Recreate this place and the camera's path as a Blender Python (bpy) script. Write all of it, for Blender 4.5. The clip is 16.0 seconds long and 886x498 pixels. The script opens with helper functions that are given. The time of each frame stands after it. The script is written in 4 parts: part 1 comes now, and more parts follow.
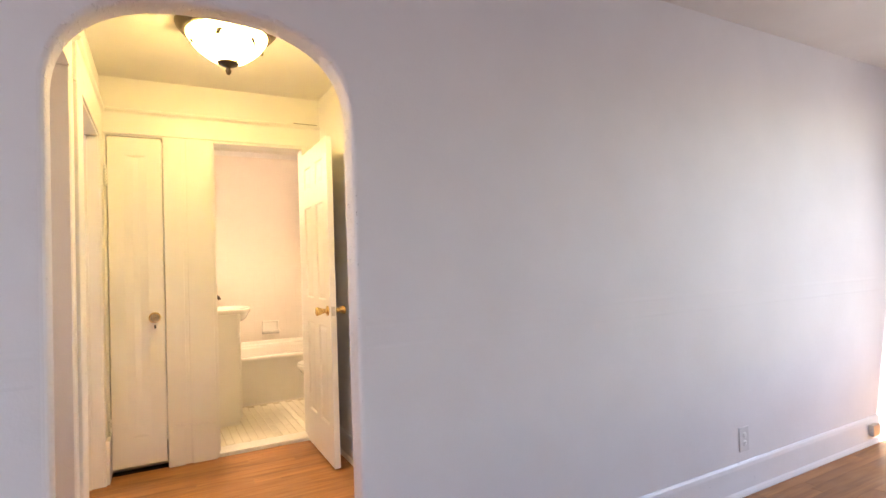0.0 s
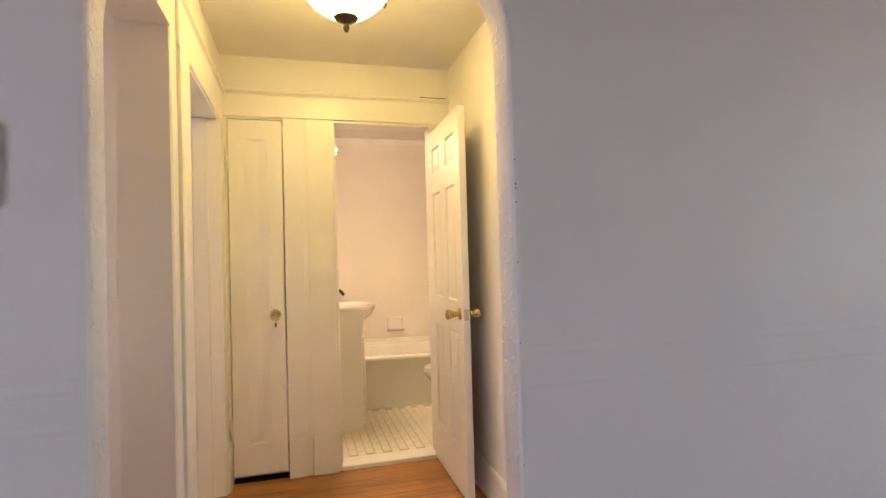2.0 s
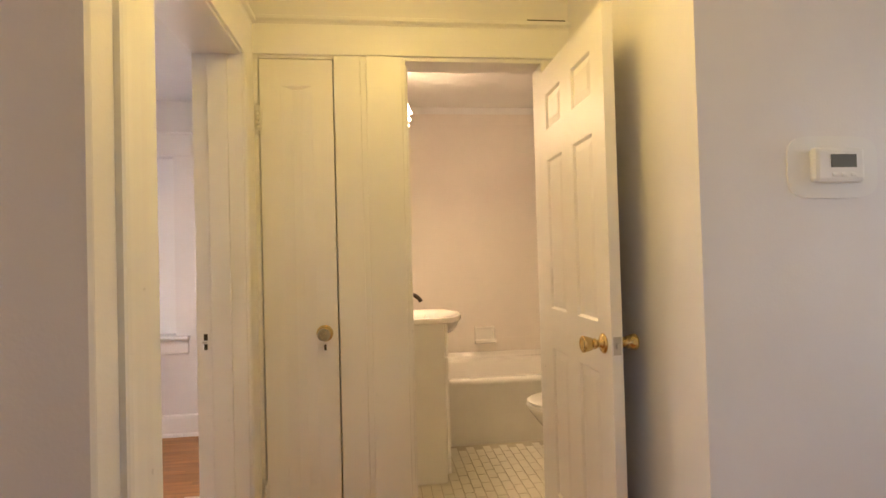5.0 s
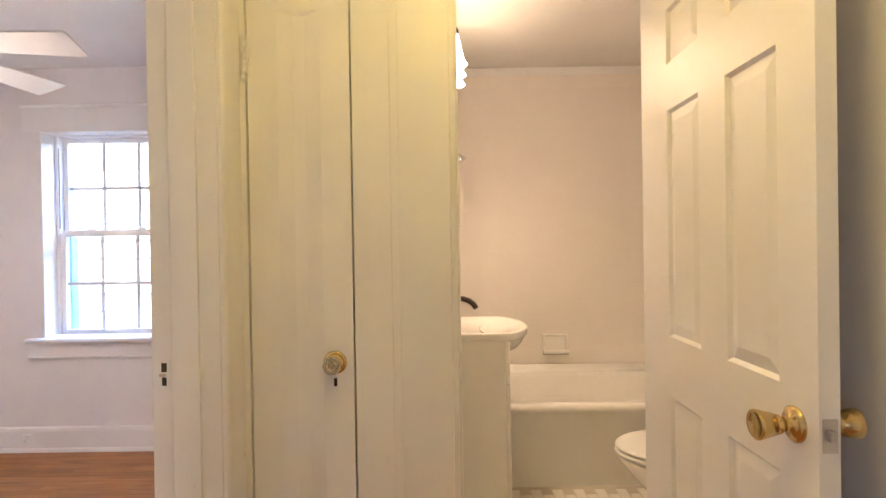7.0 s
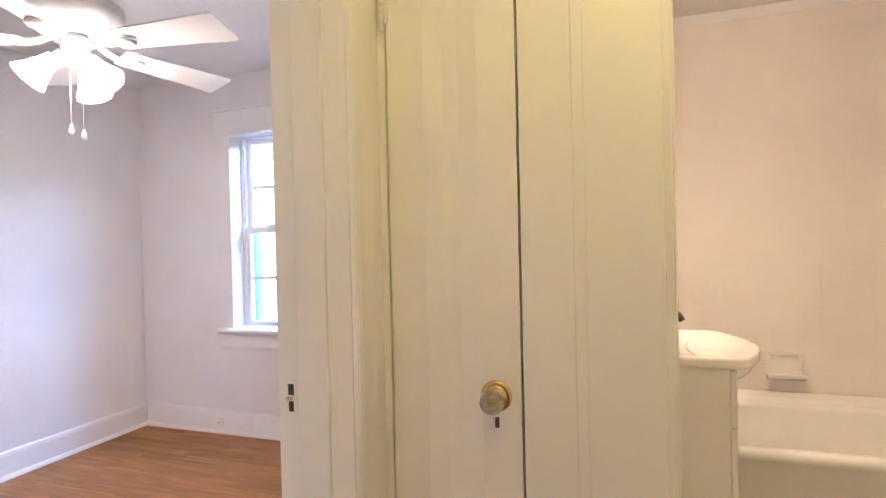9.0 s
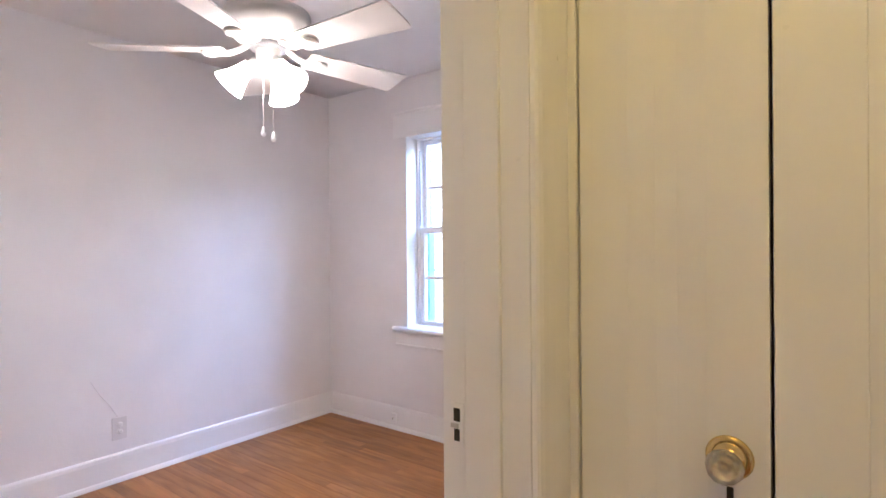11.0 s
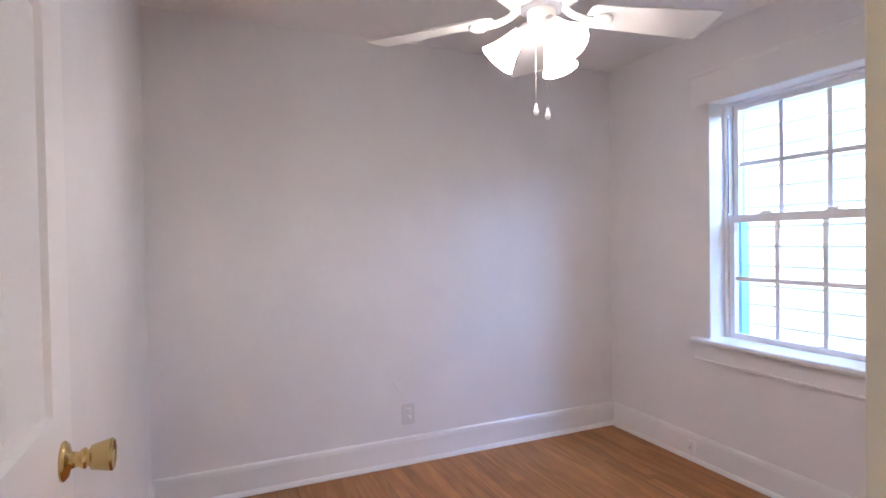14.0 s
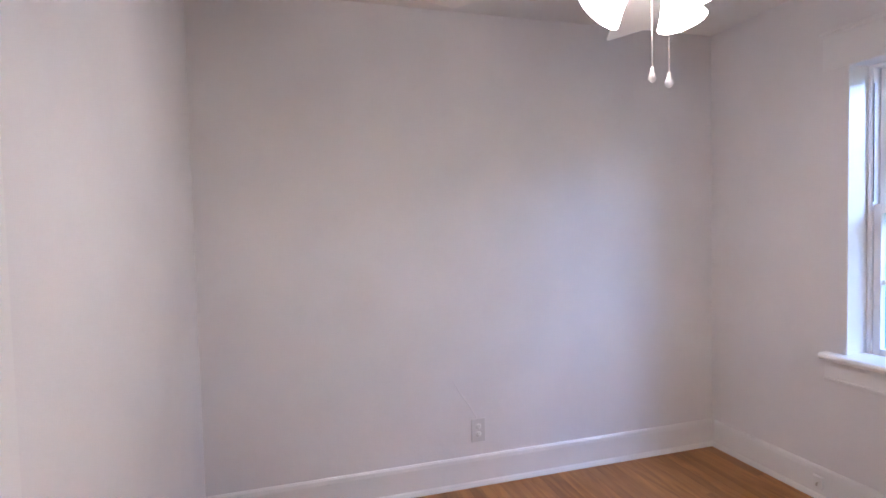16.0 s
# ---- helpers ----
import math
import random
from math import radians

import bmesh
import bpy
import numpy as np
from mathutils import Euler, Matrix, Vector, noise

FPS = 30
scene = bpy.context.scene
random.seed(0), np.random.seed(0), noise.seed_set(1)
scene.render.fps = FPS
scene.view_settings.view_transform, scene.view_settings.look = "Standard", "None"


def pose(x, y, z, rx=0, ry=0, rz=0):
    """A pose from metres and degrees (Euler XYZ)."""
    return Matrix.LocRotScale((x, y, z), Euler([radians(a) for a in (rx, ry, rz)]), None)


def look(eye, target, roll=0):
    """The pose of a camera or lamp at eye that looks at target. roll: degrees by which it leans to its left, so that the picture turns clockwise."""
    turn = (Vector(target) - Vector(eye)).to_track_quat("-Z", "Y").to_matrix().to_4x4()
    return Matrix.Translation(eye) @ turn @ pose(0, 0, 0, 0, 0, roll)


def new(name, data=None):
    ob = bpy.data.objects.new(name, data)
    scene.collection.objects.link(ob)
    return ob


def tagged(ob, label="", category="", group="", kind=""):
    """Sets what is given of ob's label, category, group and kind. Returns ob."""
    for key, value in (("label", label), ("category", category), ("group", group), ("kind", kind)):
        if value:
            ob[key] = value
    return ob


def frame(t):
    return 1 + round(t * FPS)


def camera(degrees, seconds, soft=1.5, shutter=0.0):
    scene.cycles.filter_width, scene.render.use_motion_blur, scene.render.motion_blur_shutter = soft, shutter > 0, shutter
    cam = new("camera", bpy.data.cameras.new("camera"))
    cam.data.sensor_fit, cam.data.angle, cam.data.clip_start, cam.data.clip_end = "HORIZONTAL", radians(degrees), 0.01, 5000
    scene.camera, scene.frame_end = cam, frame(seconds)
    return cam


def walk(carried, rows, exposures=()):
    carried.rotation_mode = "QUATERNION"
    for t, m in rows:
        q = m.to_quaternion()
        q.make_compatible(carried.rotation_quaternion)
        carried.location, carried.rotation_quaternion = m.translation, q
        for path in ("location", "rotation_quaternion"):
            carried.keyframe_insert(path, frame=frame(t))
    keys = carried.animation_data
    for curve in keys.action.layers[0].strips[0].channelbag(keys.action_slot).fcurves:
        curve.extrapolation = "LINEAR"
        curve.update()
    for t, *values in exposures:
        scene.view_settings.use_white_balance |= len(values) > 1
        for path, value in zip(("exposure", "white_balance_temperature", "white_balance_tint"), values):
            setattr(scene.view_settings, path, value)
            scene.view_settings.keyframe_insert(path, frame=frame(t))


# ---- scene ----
cam = camera(80.5, 16.0)
HALL_GLOW, FAN_GLOW, FAN_BULB, BATH_GLOW, BATH_BULB = 6.4, 10.0, 250.0, 4.8, 125.0
FAN_PLACE, FAN_R, FAN_PHASE, SHADE_PHASE = (-1.456, 4.116, 1.98), 0.578, 150.5, 240.0
BED_DOOR = 1.0                          # degrees past square by which the bedroom door stands open
EXPOSURES = [(0.0, 3.12, 6950, 12), (1.5, 2.73, 6950, 10), (2.5, 2.5, 7050, 10), (4.0, 2.22, 7200, 10), (6.5, 2.3, 6450, 10),
             (9.0, 2.5, 5800, 10), (11.3, 2.2, 5800, 11), (12.5, 2.02, 5800, 11), (14.0, 1.86, 5800, 10), (16.0, 1.84, 5800, 10)]
PATH = [
    (0, (0.072, 0.134, 1.227), (1.027, 1.891, 1.279), -2.0),
    (0.5, (0.132, 0.249, 1.221), (0.938, 2.078, 1.273), -1.9),
    (1, (0.154, 0.378, 1.215), (0.836, 2.258, 1.270), -1.8),
    (1.5, (0.162, 0.553, 1.238), (0.755, 2.462, 1.284), -1.7),
    (2, (0.184, 0.715, 1.241), (0.714, 2.643, 1.280), -1.6),
    (2.5, (0.255, 0.884, 1.234), (0.705, 2.832, 1.281), -1.8),
    (3, (0.299, 1.030, 1.235), (0.667, 2.996, 1.274), -1.7),
    (3.5, (0.286, 1.220, 1.231), (0.595, 3.195, 1.276), -1.8),
    (4, (0.272, 1.389, 1.251), (0.547, 3.370, 1.284), -1.6),
    (4.2, (0.265, 1.447, 1.228), (0.536, 3.428, 1.277), -1.7),
    (6.3, (0.320, 2.150, 1.279), (0.435, 4.147, 1.269), -0.9),
    (6.5, (0.320, 2.213, 1.281), (0.413, 4.211, 1.268), -0.9),
    (7, (0.367, 2.386, 1.279), (0.360, 4.386, 1.266), -0.9),
    (7.5, (0.408, 2.514, 1.284), (0.241, 4.507, 1.265), -1.1),
    (8, (0.402, 2.603, 1.269), (0.069, 4.575, 1.249), -1.3),
    (8.5, (0.357, 2.698, 1.272), (-0.120, 4.640, 1.248), -1.2),
    (9, (0.299, 2.798, 1.279), (-0.336, 4.694, 1.255), -1.3),
    (9.2, (0.277, 2.831, 1.277), (-0.421, 4.705, 1.255), -1.5),
    (11.3, (0.145, 3.067, 1.275), (-1.179, 4.566, 1.258), -0.8),
    (11.5, (0.118, 3.148, 1.286), (-1.290, 4.569, 1.259), -1.2),
    (12, (0.101, 3.186, 1.281), (-1.446, 4.453, 1.254), -1.1),
    (12.5, (0.055, 3.204, 1.296), (-1.589, 4.342, 1.256), -1.2),
    (13, (0.009, 3.218, 1.311), (-1.714, 4.232, 1.263), -1.1),
    (13.5, (-0.047, 3.208, 1.293), (-1.837, 4.099, 1.263), -1.0),
    (14, (-0.115, 3.200, 1.304), (-1.950, 3.994, 1.270), -0.9),
    (14.5, (-0.167, 3.200, 1.318), (-2.027, 3.935, 1.279), -0.9),
    (15, (-0.264, 3.231, 1.333), (-2.142, 3.917, 1.282), -0.8),
    (15.5, (-0.362, 3.265, 1.346), (-2.263, 3.886, 1.281), -1.1),
    (16, (-0.443, 3.292, 1.361), (-2.360, 3.855, 1.278), -1.4),
]
walk(cam, [(t, look(eye, target, roll)) for t, eye, target, roll in PATH], exposures=EXPOSURES)

# ---- world, sun, large lights ----
world = bpy.data.worlds.new("sky")
scene.world = world
world.use_nodes = True
wn = world.node_tree.nodes
sky = wn.new("ShaderNodeTexSky")
sky.sky_type, sky.sun_disc = "NISHITA", False
sky.sun_elevation, sky.sun_rotation = radians(48), radians(160)
world.node_tree.links.new(sky.outputs[0], wn["Background"].inputs[0])
wn["Background"].inputs[1].default_value = 0.15
sun_data = bpy.data.lights.new("sun", "SUN")
sun_data.energy, sun_data.angle, sun_data.color = 3.0, radians(0.6), (1.0, 0.96, 0.9)
sun = new("sun", sun_data)
sun.matrix_world = look((0, 0, 20), (-0.35, 0.8, 18.9))


def area_lamp(name, eye, target, w, h, energy, colour):
    d = bpy.data.lights.new(name, "AREA")
    d.shape, d.size, d.size_y, d.energy, d.color = "RECTANGLE", w, h, energy, colour
    o = new(name, d)
    o.matrix_world = look(eye, target)
    return o


def bulb_lamp(name, place, energy, colour, radius=0.03):
    d = bpy.data.lights.new(name, "POINT")
    d.energy, d.color, d.shadow_soft_size = energy, colour, radius
    o = new(name, d)
    o.location = place
    return o


SKYLIGHT = (0.6, 0.61, 0.93)
area_lamp("daylight_living_east", (4.72, 0.2, 1.45), (3.2, 1.3, 0.2), 1.7, 1.4, 1.4, SKYLIGHT)
# sky-coloured fill added behind the camera, through an unseen west opening
area_lamp("fill_living_west", (-2.72, -1.2, 1.45), (0, 0.4, 1.3), 1.7, 1.4, 5.0, SKYLIGHT)
area_lamp("daylight_bedroom", (-0.72, 6.85, 2.75), (-3.0, 4.5, 0.6), 1.1, 1.2, 43.0, (0.42, 0.57, 1.0))
# added warm fill from both passage ends, no source known there
area_lamp("fill_passage_west", (-1.84, 2.3, 1.45), (0, 2.2, 1.2), 0.6, 1.2, 0.8, (1.0, 0.55, 0.38))
area_lamp("fill_passage_east", (2.64, 2.45, 1.45), (0, 2.5, 1.2), 0.7, 1.2, 0.4, (1.0, 0.82, 0.78))

# ---- materials ----


def nodes_of(name):
    m = bpy.data.materials.new(name)
    m.use_nodes = True
    t = m.node_tree
    return m, t.nodes, t.links, t.nodes["Principled BSDF"]


def paint(name, colour, rough=0.5, grain=0.0006, lump=0.0, stain=0.05, coat=0.0, size=140.0, blobs=False):
    """Painted or plain surface: fine relief, larger lumps, and soft uneven tone."""
    m, n, l, b = nodes_of(name)
    pos = n.new("ShaderNodeNewGeometry").outputs["Position"]
    fine, broad, mid = (n.new("ShaderNodeTexNoise") for _ in range(3))
    for tex, sc, det in ((fine, size, 3), (broad, 2.3, 4), (mid, 22.0, 4)):
        tex.inputs["Scale"].default_value, tex.inputs["Detail"].default_value = sc, det
        l.new(pos, tex.inputs["Vector"])
    ramp = n.new("ShaderNodeMapRange")
    ramp.inputs[1].default_value, ramp.inputs[2].default_value = 0.3, 0.7
    ramp.inputs[3].default_value, ramp.inputs[4].default_value = 1 - stain, 1 + stain * 0.4
    l.new(broad.outputs[0], ramp.inputs[0])
    mix = n.new("ShaderNodeMix")
    mix.data_type, mix.blend_type = "RGBA", "MULTIPLY"
    mix.inputs[0].default_value = 1.0
    mix.inputs[6].default_value = (*colour, 1)
    l.new(ramp.outputs[0], mix.inputs[7])
    l.new(mix.outputs[2], b.inputs["Base Color"])
    rr = n.new("ShaderNodeMapRange")
    rr.inputs[3].default_value, rr.inputs[4].default_value = rough - 0.07, rough + 0.09
    l.new(mid.outputs[0], rr.inputs[0])
    l.new(rr.outputs[0], b.inputs["Roughness"])
    b.inputs["Coat Weight"].default_value = coat
    b1 = n.new("ShaderNodeBump")
    b1.inputs["Distance"].default_value = grain
    b1.inputs["Strength"].default_value = 0.6
    l.new(fine.outputs[0], b1.inputs["Height"])
    b2 = n.new("ShaderNodeBump")
    b2.inputs["Distance"].default_value = lump
    b2.inputs["Strength"].default_value = 1.0
    if blobs:
        knock = n.new("ShaderNodeMapRange")
        knock.interpolation_type = "SMOOTHSTEP"
        knock.inputs[1].default_value, knock.inputs[2].default_value = 0.52, 0.72
        mid.inputs["Scale"].default_value, mid.inputs["Detail"].default_value = 58.0, 2
        l.new(mid.outputs[0], knock.inputs[0])
        l.new(knock.outputs[0], b2.inputs["Height"])
    else:
        l.new(mid.outputs[0], b2.inputs["Height"])
    l.new(b1.outputs[0], b2.inputs["Normal"])
    l.new(b2.outputs[0], b.inputs["Normal"])
    return m


def metal(name, colour, rough):
    m, n, l, b = nodes_of(name)
    b.inputs["Base Color"].default_value = (*colour, 1)
    b.inputs["Metallic"].default_value = 1.0
    tex = n.new("ShaderNodeTexNoise")
    tex.inputs["Scale"].default_value = 60
    rr = n.new("ShaderNodeMapRange")
    rr.inputs[3].default_value, rr.inputs[4].default_value = rough * 0.7, rough * 1.4
    l.new(tex.outputs[0], rr.inputs[0])
    l.new(rr.outputs[0], b.inputs["Roughness"])
    return m


def glowing(name, colour, strength, base=(0.9, 0.9, 0.88)):
    m, n, l, b = nodes_of(name)
    b.inputs["Base Color"].default_value = (*base, 1)
    b.inputs["Roughness"].default_value = 0.3
    b.inputs["Emission Color"].default_value = (*colour, 1)
    b.inputs["Emission Strength"].default_value = strength
    return m


def wood(name, light, dark, rough=0.44):
    """Oiled oak strip: grain along x, each strip of its own tone."""
    m, n, l, b = nodes_of(name)
    pos = n.new("ShaderNodeNewGeometry").outputs["Position"]
    rnd = n.new("ShaderNodeObjectInfo").outputs["Random"]
    isl = n.new("ShaderNodeNewGeometry").outputs["Random Per Island"]
    tone = n.new("ShaderNodeMath")
    tone.operation = "ADD"
    l.new(rnd, tone.inputs[0])
    l.new(isl, tone.inputs[1])
    fr = n.new("ShaderNodeMath")
    fr.operation = "FRACT"
    l.new(tone.outputs[0], fr.inputs[0])
    shift = n.new("ShaderNodeCombineXYZ")
    mul = n.new("ShaderNodeMath")
    mul.operation = "MULTIPLY"
    mul.inputs[1].default_value = 37.0
    l.new(fr.outputs[0], mul.inputs[0])
    l.new(mul.outputs[0], shift.inputs[0])
    l.new(mul.outputs[0], shift.inputs[2])
    add = n.new("ShaderNodeVectorMath")
    l.new(pos, add.inputs[0])
    l.new(shift.outputs[0], add.inputs[1])
    sc = n.new("ShaderNodeMapping")
    sc.inputs["Scale"].default_value = (1.1, 9.0, 8.0)
    l.new(add.outputs[0], sc.inputs[0])
    grain = n.new("ShaderNodeTexNoise")
    grain.inputs["Scale"].default_value, grain.inputs["Detail"].default_value = 2.0, 6
    grain.inputs["Distortion"].default_value = 1.1
    l.new(sc.outputs[0], grain.inputs["Vector"])
    cr = n.new("ShaderNodeValToRGB")
    cr.color_ramp.elements[0].color, cr.color_ramp.elements[1].color = (*dark, 1), (*light, 1)
    cr.color_ramp.elements[0].position, cr.color_ramp.elements[1].position = 0.2, 0.8
    l.new(grain.outputs[0], cr.inputs[0])
    tr = n.new("ShaderNodeMapRange")
    tr.inputs[3].default_value, tr.inputs[4].default_value = 0.83, 1.1
    l.new(fr.outputs[0], tr.inputs[0])
    mix = n.new("ShaderNodeMix")
    mix.data_type, mix.blend_type = "RGBA", "MULTIPLY"
    mix.inputs[0].default_value = 1.0
    l.new(cr.outputs[0], mix.inputs[6])
    l.new(tr.outputs[0], mix.inputs[7])
    l.new(mix.outputs[2], b.inputs["Base Color"])
    wear = n.new("ShaderNodeTexNoise")
    wear.inputs["Scale"].default_value = 5.0
    l.new(pos, wear.inputs["Vector"])
    rr = n.new("ShaderNodeMapRange")
    rr.inputs[3].default_value, rr.inputs[4].default_value = rough - 0.1, rough + 0.18
    l.new(wear.outputs[0], rr.inputs[0])
    l.new(rr.outputs[0], b.inputs["Roughness"])
    bu = n.new("ShaderNodeBump")
    bu.inputs["Distance"].default_value = 0.0005
    l.new(grain.outputs[0], bu.inputs["Height"])
    l.new(bu.outputs[0], b.inputs["Normal"])
    return m


def pane_glass(name):
    m, n, l, b = nodes_of(name)
    out = n["Material Output"]
    tr, gl, mx = n.new("ShaderNodeBsdfTransparent"), n.new("ShaderNodeBsdfGlossy"), n.new("ShaderNodeMixShader")
    tr.inputs[0].default_value = (0.95, 0.985, 0.98, 1)
    gl.inputs["Roughness"].default_value = 0.02
    mx.inputs[0].default_value = 0.06
    l.new(tr.outputs[0], mx.inputs[1])
    l.new(gl.outputs[0], mx.inputs[2])
    l.new(mx.outputs[0], out.inputs[0])
    return m


WALL = paint("wall_paint", (0.8, 0.785, 0.785), 0.55, 0.0008, 0.0008, 0.05)
PLASTER = paint("rough_plaster", (0.8, 0.77, 0.76), 0.45, 0.0009, 0.0024, 0.05, blobs=True)
CEIL = paint("ceiling_paint", (0.8, 0.79, 0.77), 0.8, 0.001, 0.001, 0.05)
TRIM = paint("trim_gloss_paint", (0.83, 0.825, 0.82), 0.3, 0.0003, 0.0005, 0.04)
DOORPAINT = paint("door_paint", (0.83, 0.82, 0.81), 0.36, 0.0003, 0.0003, 0.03)
VINYL = paint("window_vinyl", (0.84, 0.84, 0.85), 0.35, 0.0001, 0.0, 0.02)
PORCELAIN = paint("porcelain", (0.86, 0.84, 0.8), 0.16, 0.0, 0.0, 0.03, 0.4)
ENAMEL = paint("tub_enamel", (0.85, 0.83, 0.79), 0.2, 0.0, 0.0006, 0.06, 0.3)
TILE = paint("wall_tile_glaze", (0.84, 0.79, 0.74), 0.16, 0.0, 0.0004, 0.04, 0.3)
FLOORTILE = paint("floor_tile_glaze", (0.8, 0.77, 0.68), 0.35, 0.0003, 0.0, 0.08)
GROUT = paint("grout", (0.6, 0.55, 0.45), 0.9, 0.001, 0.0, 0.25)
WALLGROUT = paint("pale_grout", (0.82, 0.77, 0.72), 0.6, 0.0006, 0.0, 0.1)
CABINET = paint("cabinet_foil", (0.83, 0.82, 0.79), 0.4, 0.0001, 0.0, 0.03)
PLASTIC = paint("white_plastic", (0.82, 0.82, 0.8), 0.4, 0.0001, 0.0, 0.02)
# outlet plates: white plastic with their shading darkened into the base colour
PLATE = paint("shaded_outlet_plate", (0.68, 0.67, 0.66), 0.4, 0.0001, 0.0, 0.03)
GREYPLASTIC = paint("grey_plastic", (0.2, 0.2, 0.21), 0.5, 0.0001, 0.0, 0.05)
SCREEN = paint("lcd_screen", (0.13, 0.14, 0.13), 0.2, 0.0, 0.0, 0.02)
DARK = paint("dark_void", (0.03, 0.026, 0.022), 0.8, 0.0, 0.0, 0.2)
CHIP = paint("bare_brown_plaster", (0.12, 0.075, 0.06), 0.9, 0.0005, 0.0, 0.2)
BRASS = metal("polished_brass", (0.62, 0.46, 0.2), 0.2)
STEEL = metal("worn_steel", (0.55, 0.52, 0.48), 0.35)
CHROME = metal("chrome", (0.8, 0.8, 0.8), 0.1)
BRONZE = paint("oiled_bronze", (0.055, 0.036, 0.024), 0.38, 0.0002, 0.0, 0.3)
FANWHITE = paint("fan_enamel", (0.82, 0.8, 0.75), 0.35, 0.0001, 0.0, 0.03)
BLADE = paint("fan_blade_white", (0.8, 0.78, 0.73), 0.45, 0.0002, 0.0, 0.05)
OAK = wood("oak_strip", (0.49, 0.225, 0.066), (0.21, 0.08, 0.022))
SIDING = paint("siding_paint", (0.86, 0.87, 0.86), 0.6, 0.0008, 0.0, 0.05)
# pale blue puts the cyan bloom at the glass edge into colour
CYANFRINGE = paint("cyan_fringe_colour", (0.4, 0.72, 0.85), 0.5, 0.0004, 0.0, 0.08)
GROUNDM = paint("bare_ground", (0.18, 0.17, 0.13), 0.9, 0.01, 0.02, 0.4, size=12.0)
PANE = pane_glass("pane_glass")
CRYSTAL, _n, _l, _b = nodes_of("crystal_knob")
_b.inputs["Base Color"].default_value = (0.95, 0.94, 0.91, 1)
_b.inputs["Transmission Weight"].default_value, _b.inputs["Roughness"].default_value, _b.inputs["IOR"].default_value = 0.8, 0.05, 1.5
BOWL = glowing("lit_alabaster_glass", (1.0, 0.7, 0.205), HALL_GLOW, (0.9, 0.85, 0.7))
FANSHADE = glowing("lit_frosted_shade", (1.0, 0.82, 0.735), FAN_GLOW)
FANBULB = glowing("lit_bulb", (1.0, 0.82, 0.735), FAN_BULB)
BATHBULB = glowing("lit_vanity_bulb", (1.0, 0.7, 0.455), BATH_BULB)
BATHSHADE = glowing("lit_bell_shade", (1.0, 0.7, 0.455), BATH_GLOW)

# ---- mesh helpers ----


def part(name, bm, material, parent=None, label="", smooth=False):
    me = bpy.data.meshes.new(name)
    bmesh.ops.recalc_face_normals(bm, faces=bm.faces)
    bm.to_mesh(me)
    bm.free()
    me.materials.append(material)
    if smooth:
        for p in me.polygons:
            p.use_smooth = True
    ob = new(name, me)
    if parent is not None:
        ob.parent = parent
    if label:
        ob["label"] = label
    return ob


def thing(name, place, label, category, group="", rz=0.0, kind=""):
    ob = new(name)
    ob.matrix_world = pose(*place, 0, 0, rz)
    return tagged(ob, label, category, group, kind)


def box(bm, x0, x1, y0, y1, z0, z1, bevel=0.0, seg=2):
    vs = [bm.verts.new((x, y, z)) for x in (x0, x1) for y in (y0, y1) for z in (z0, z1)]
    fs = [bm.faces.new([vs[i] for i in q]) for q in
          ((0, 1, 3, 2), (4, 6, 7, 5), (0, 4, 5, 1), (2, 3, 7, 6), (0, 2, 6, 4), (1, 5, 7, 3))]
    if bevel:
        bmesh.ops.recalc_face_normals(bm, faces=fs)
        es = list({e for f in fs for e in f.edges})
        bmesh.ops.bevel(bm, geom=es, offset=bevel, segments=seg, affect="EDGES", profile=0.5)
    return bm


def boxes(*list_of, bevel=0.0):
    bm = bmesh.new()
    for b in list_of:
        box(bm, *b, bevel=bevel)
    return bm


def lathe(profile, seg=32, bm=None, m=None, close=True):
    """Turn (radius, height) pairs round z; a radius of 0 closes the end."""
    bm = bm or bmesh.new()
    m = m or Matrix()
    rings = []
    for r, z in profile:
        if r <= 1e-6:
            rings.append([bm.verts.new(m @ Vector((0, 0, z)))])
        else:
            rings.append([bm.verts.new(m @ Vector((r * math.cos(2 * math.pi * i / seg), r * math.sin(2 * math.pi * i / seg), z))) for i in range(seg)])
    for a, b in zip(rings, rings[1:]):
        for i in range(seg):
            q = [a[i % len(a)], a[(i + 1) % len(a)], b[(i + 1) % len(b)], b[i % len(b)]]
            q = list(dict.fromkeys(q))
            if len(q) > 2:
                bm.faces.new(q)
    return bm


def tube(points, radius, seg=10, bm=None, taper=1.0):
    """A round bar along points."""
    bm = bm or bmesh.new()
    pts = [Vector(p) for p in points]
    rings = []
    up = Vector((0.13, 0.21, 0.97))
    for i, p in enumerate(pts):
        d = (pts[min(i + 1, len(pts) - 1)] - pts[max(i - 1, 0)]).normalized()
        a = d.cross(up).normalized()
        b = d.cross(a)
        r = radius * (1 + (taper - 1) * i / max(1, len(pts) - 1))
        rings.append([bm.verts.new(p + r * (math.cos(2 * math.pi * k / seg) * a + math.sin(2 * math.pi * k / seg) * b)) for k in range(seg)])
    for a, b in zip(rings, rings[1:]):
        for k in range(seg):
            bm.faces.new((a[k], a[(k + 1) % seg], b[(k + 1) % seg], b[k]))
    bm.faces.new(rings[0][::-1])
    bm.faces.new(rings[-1])
    return bm


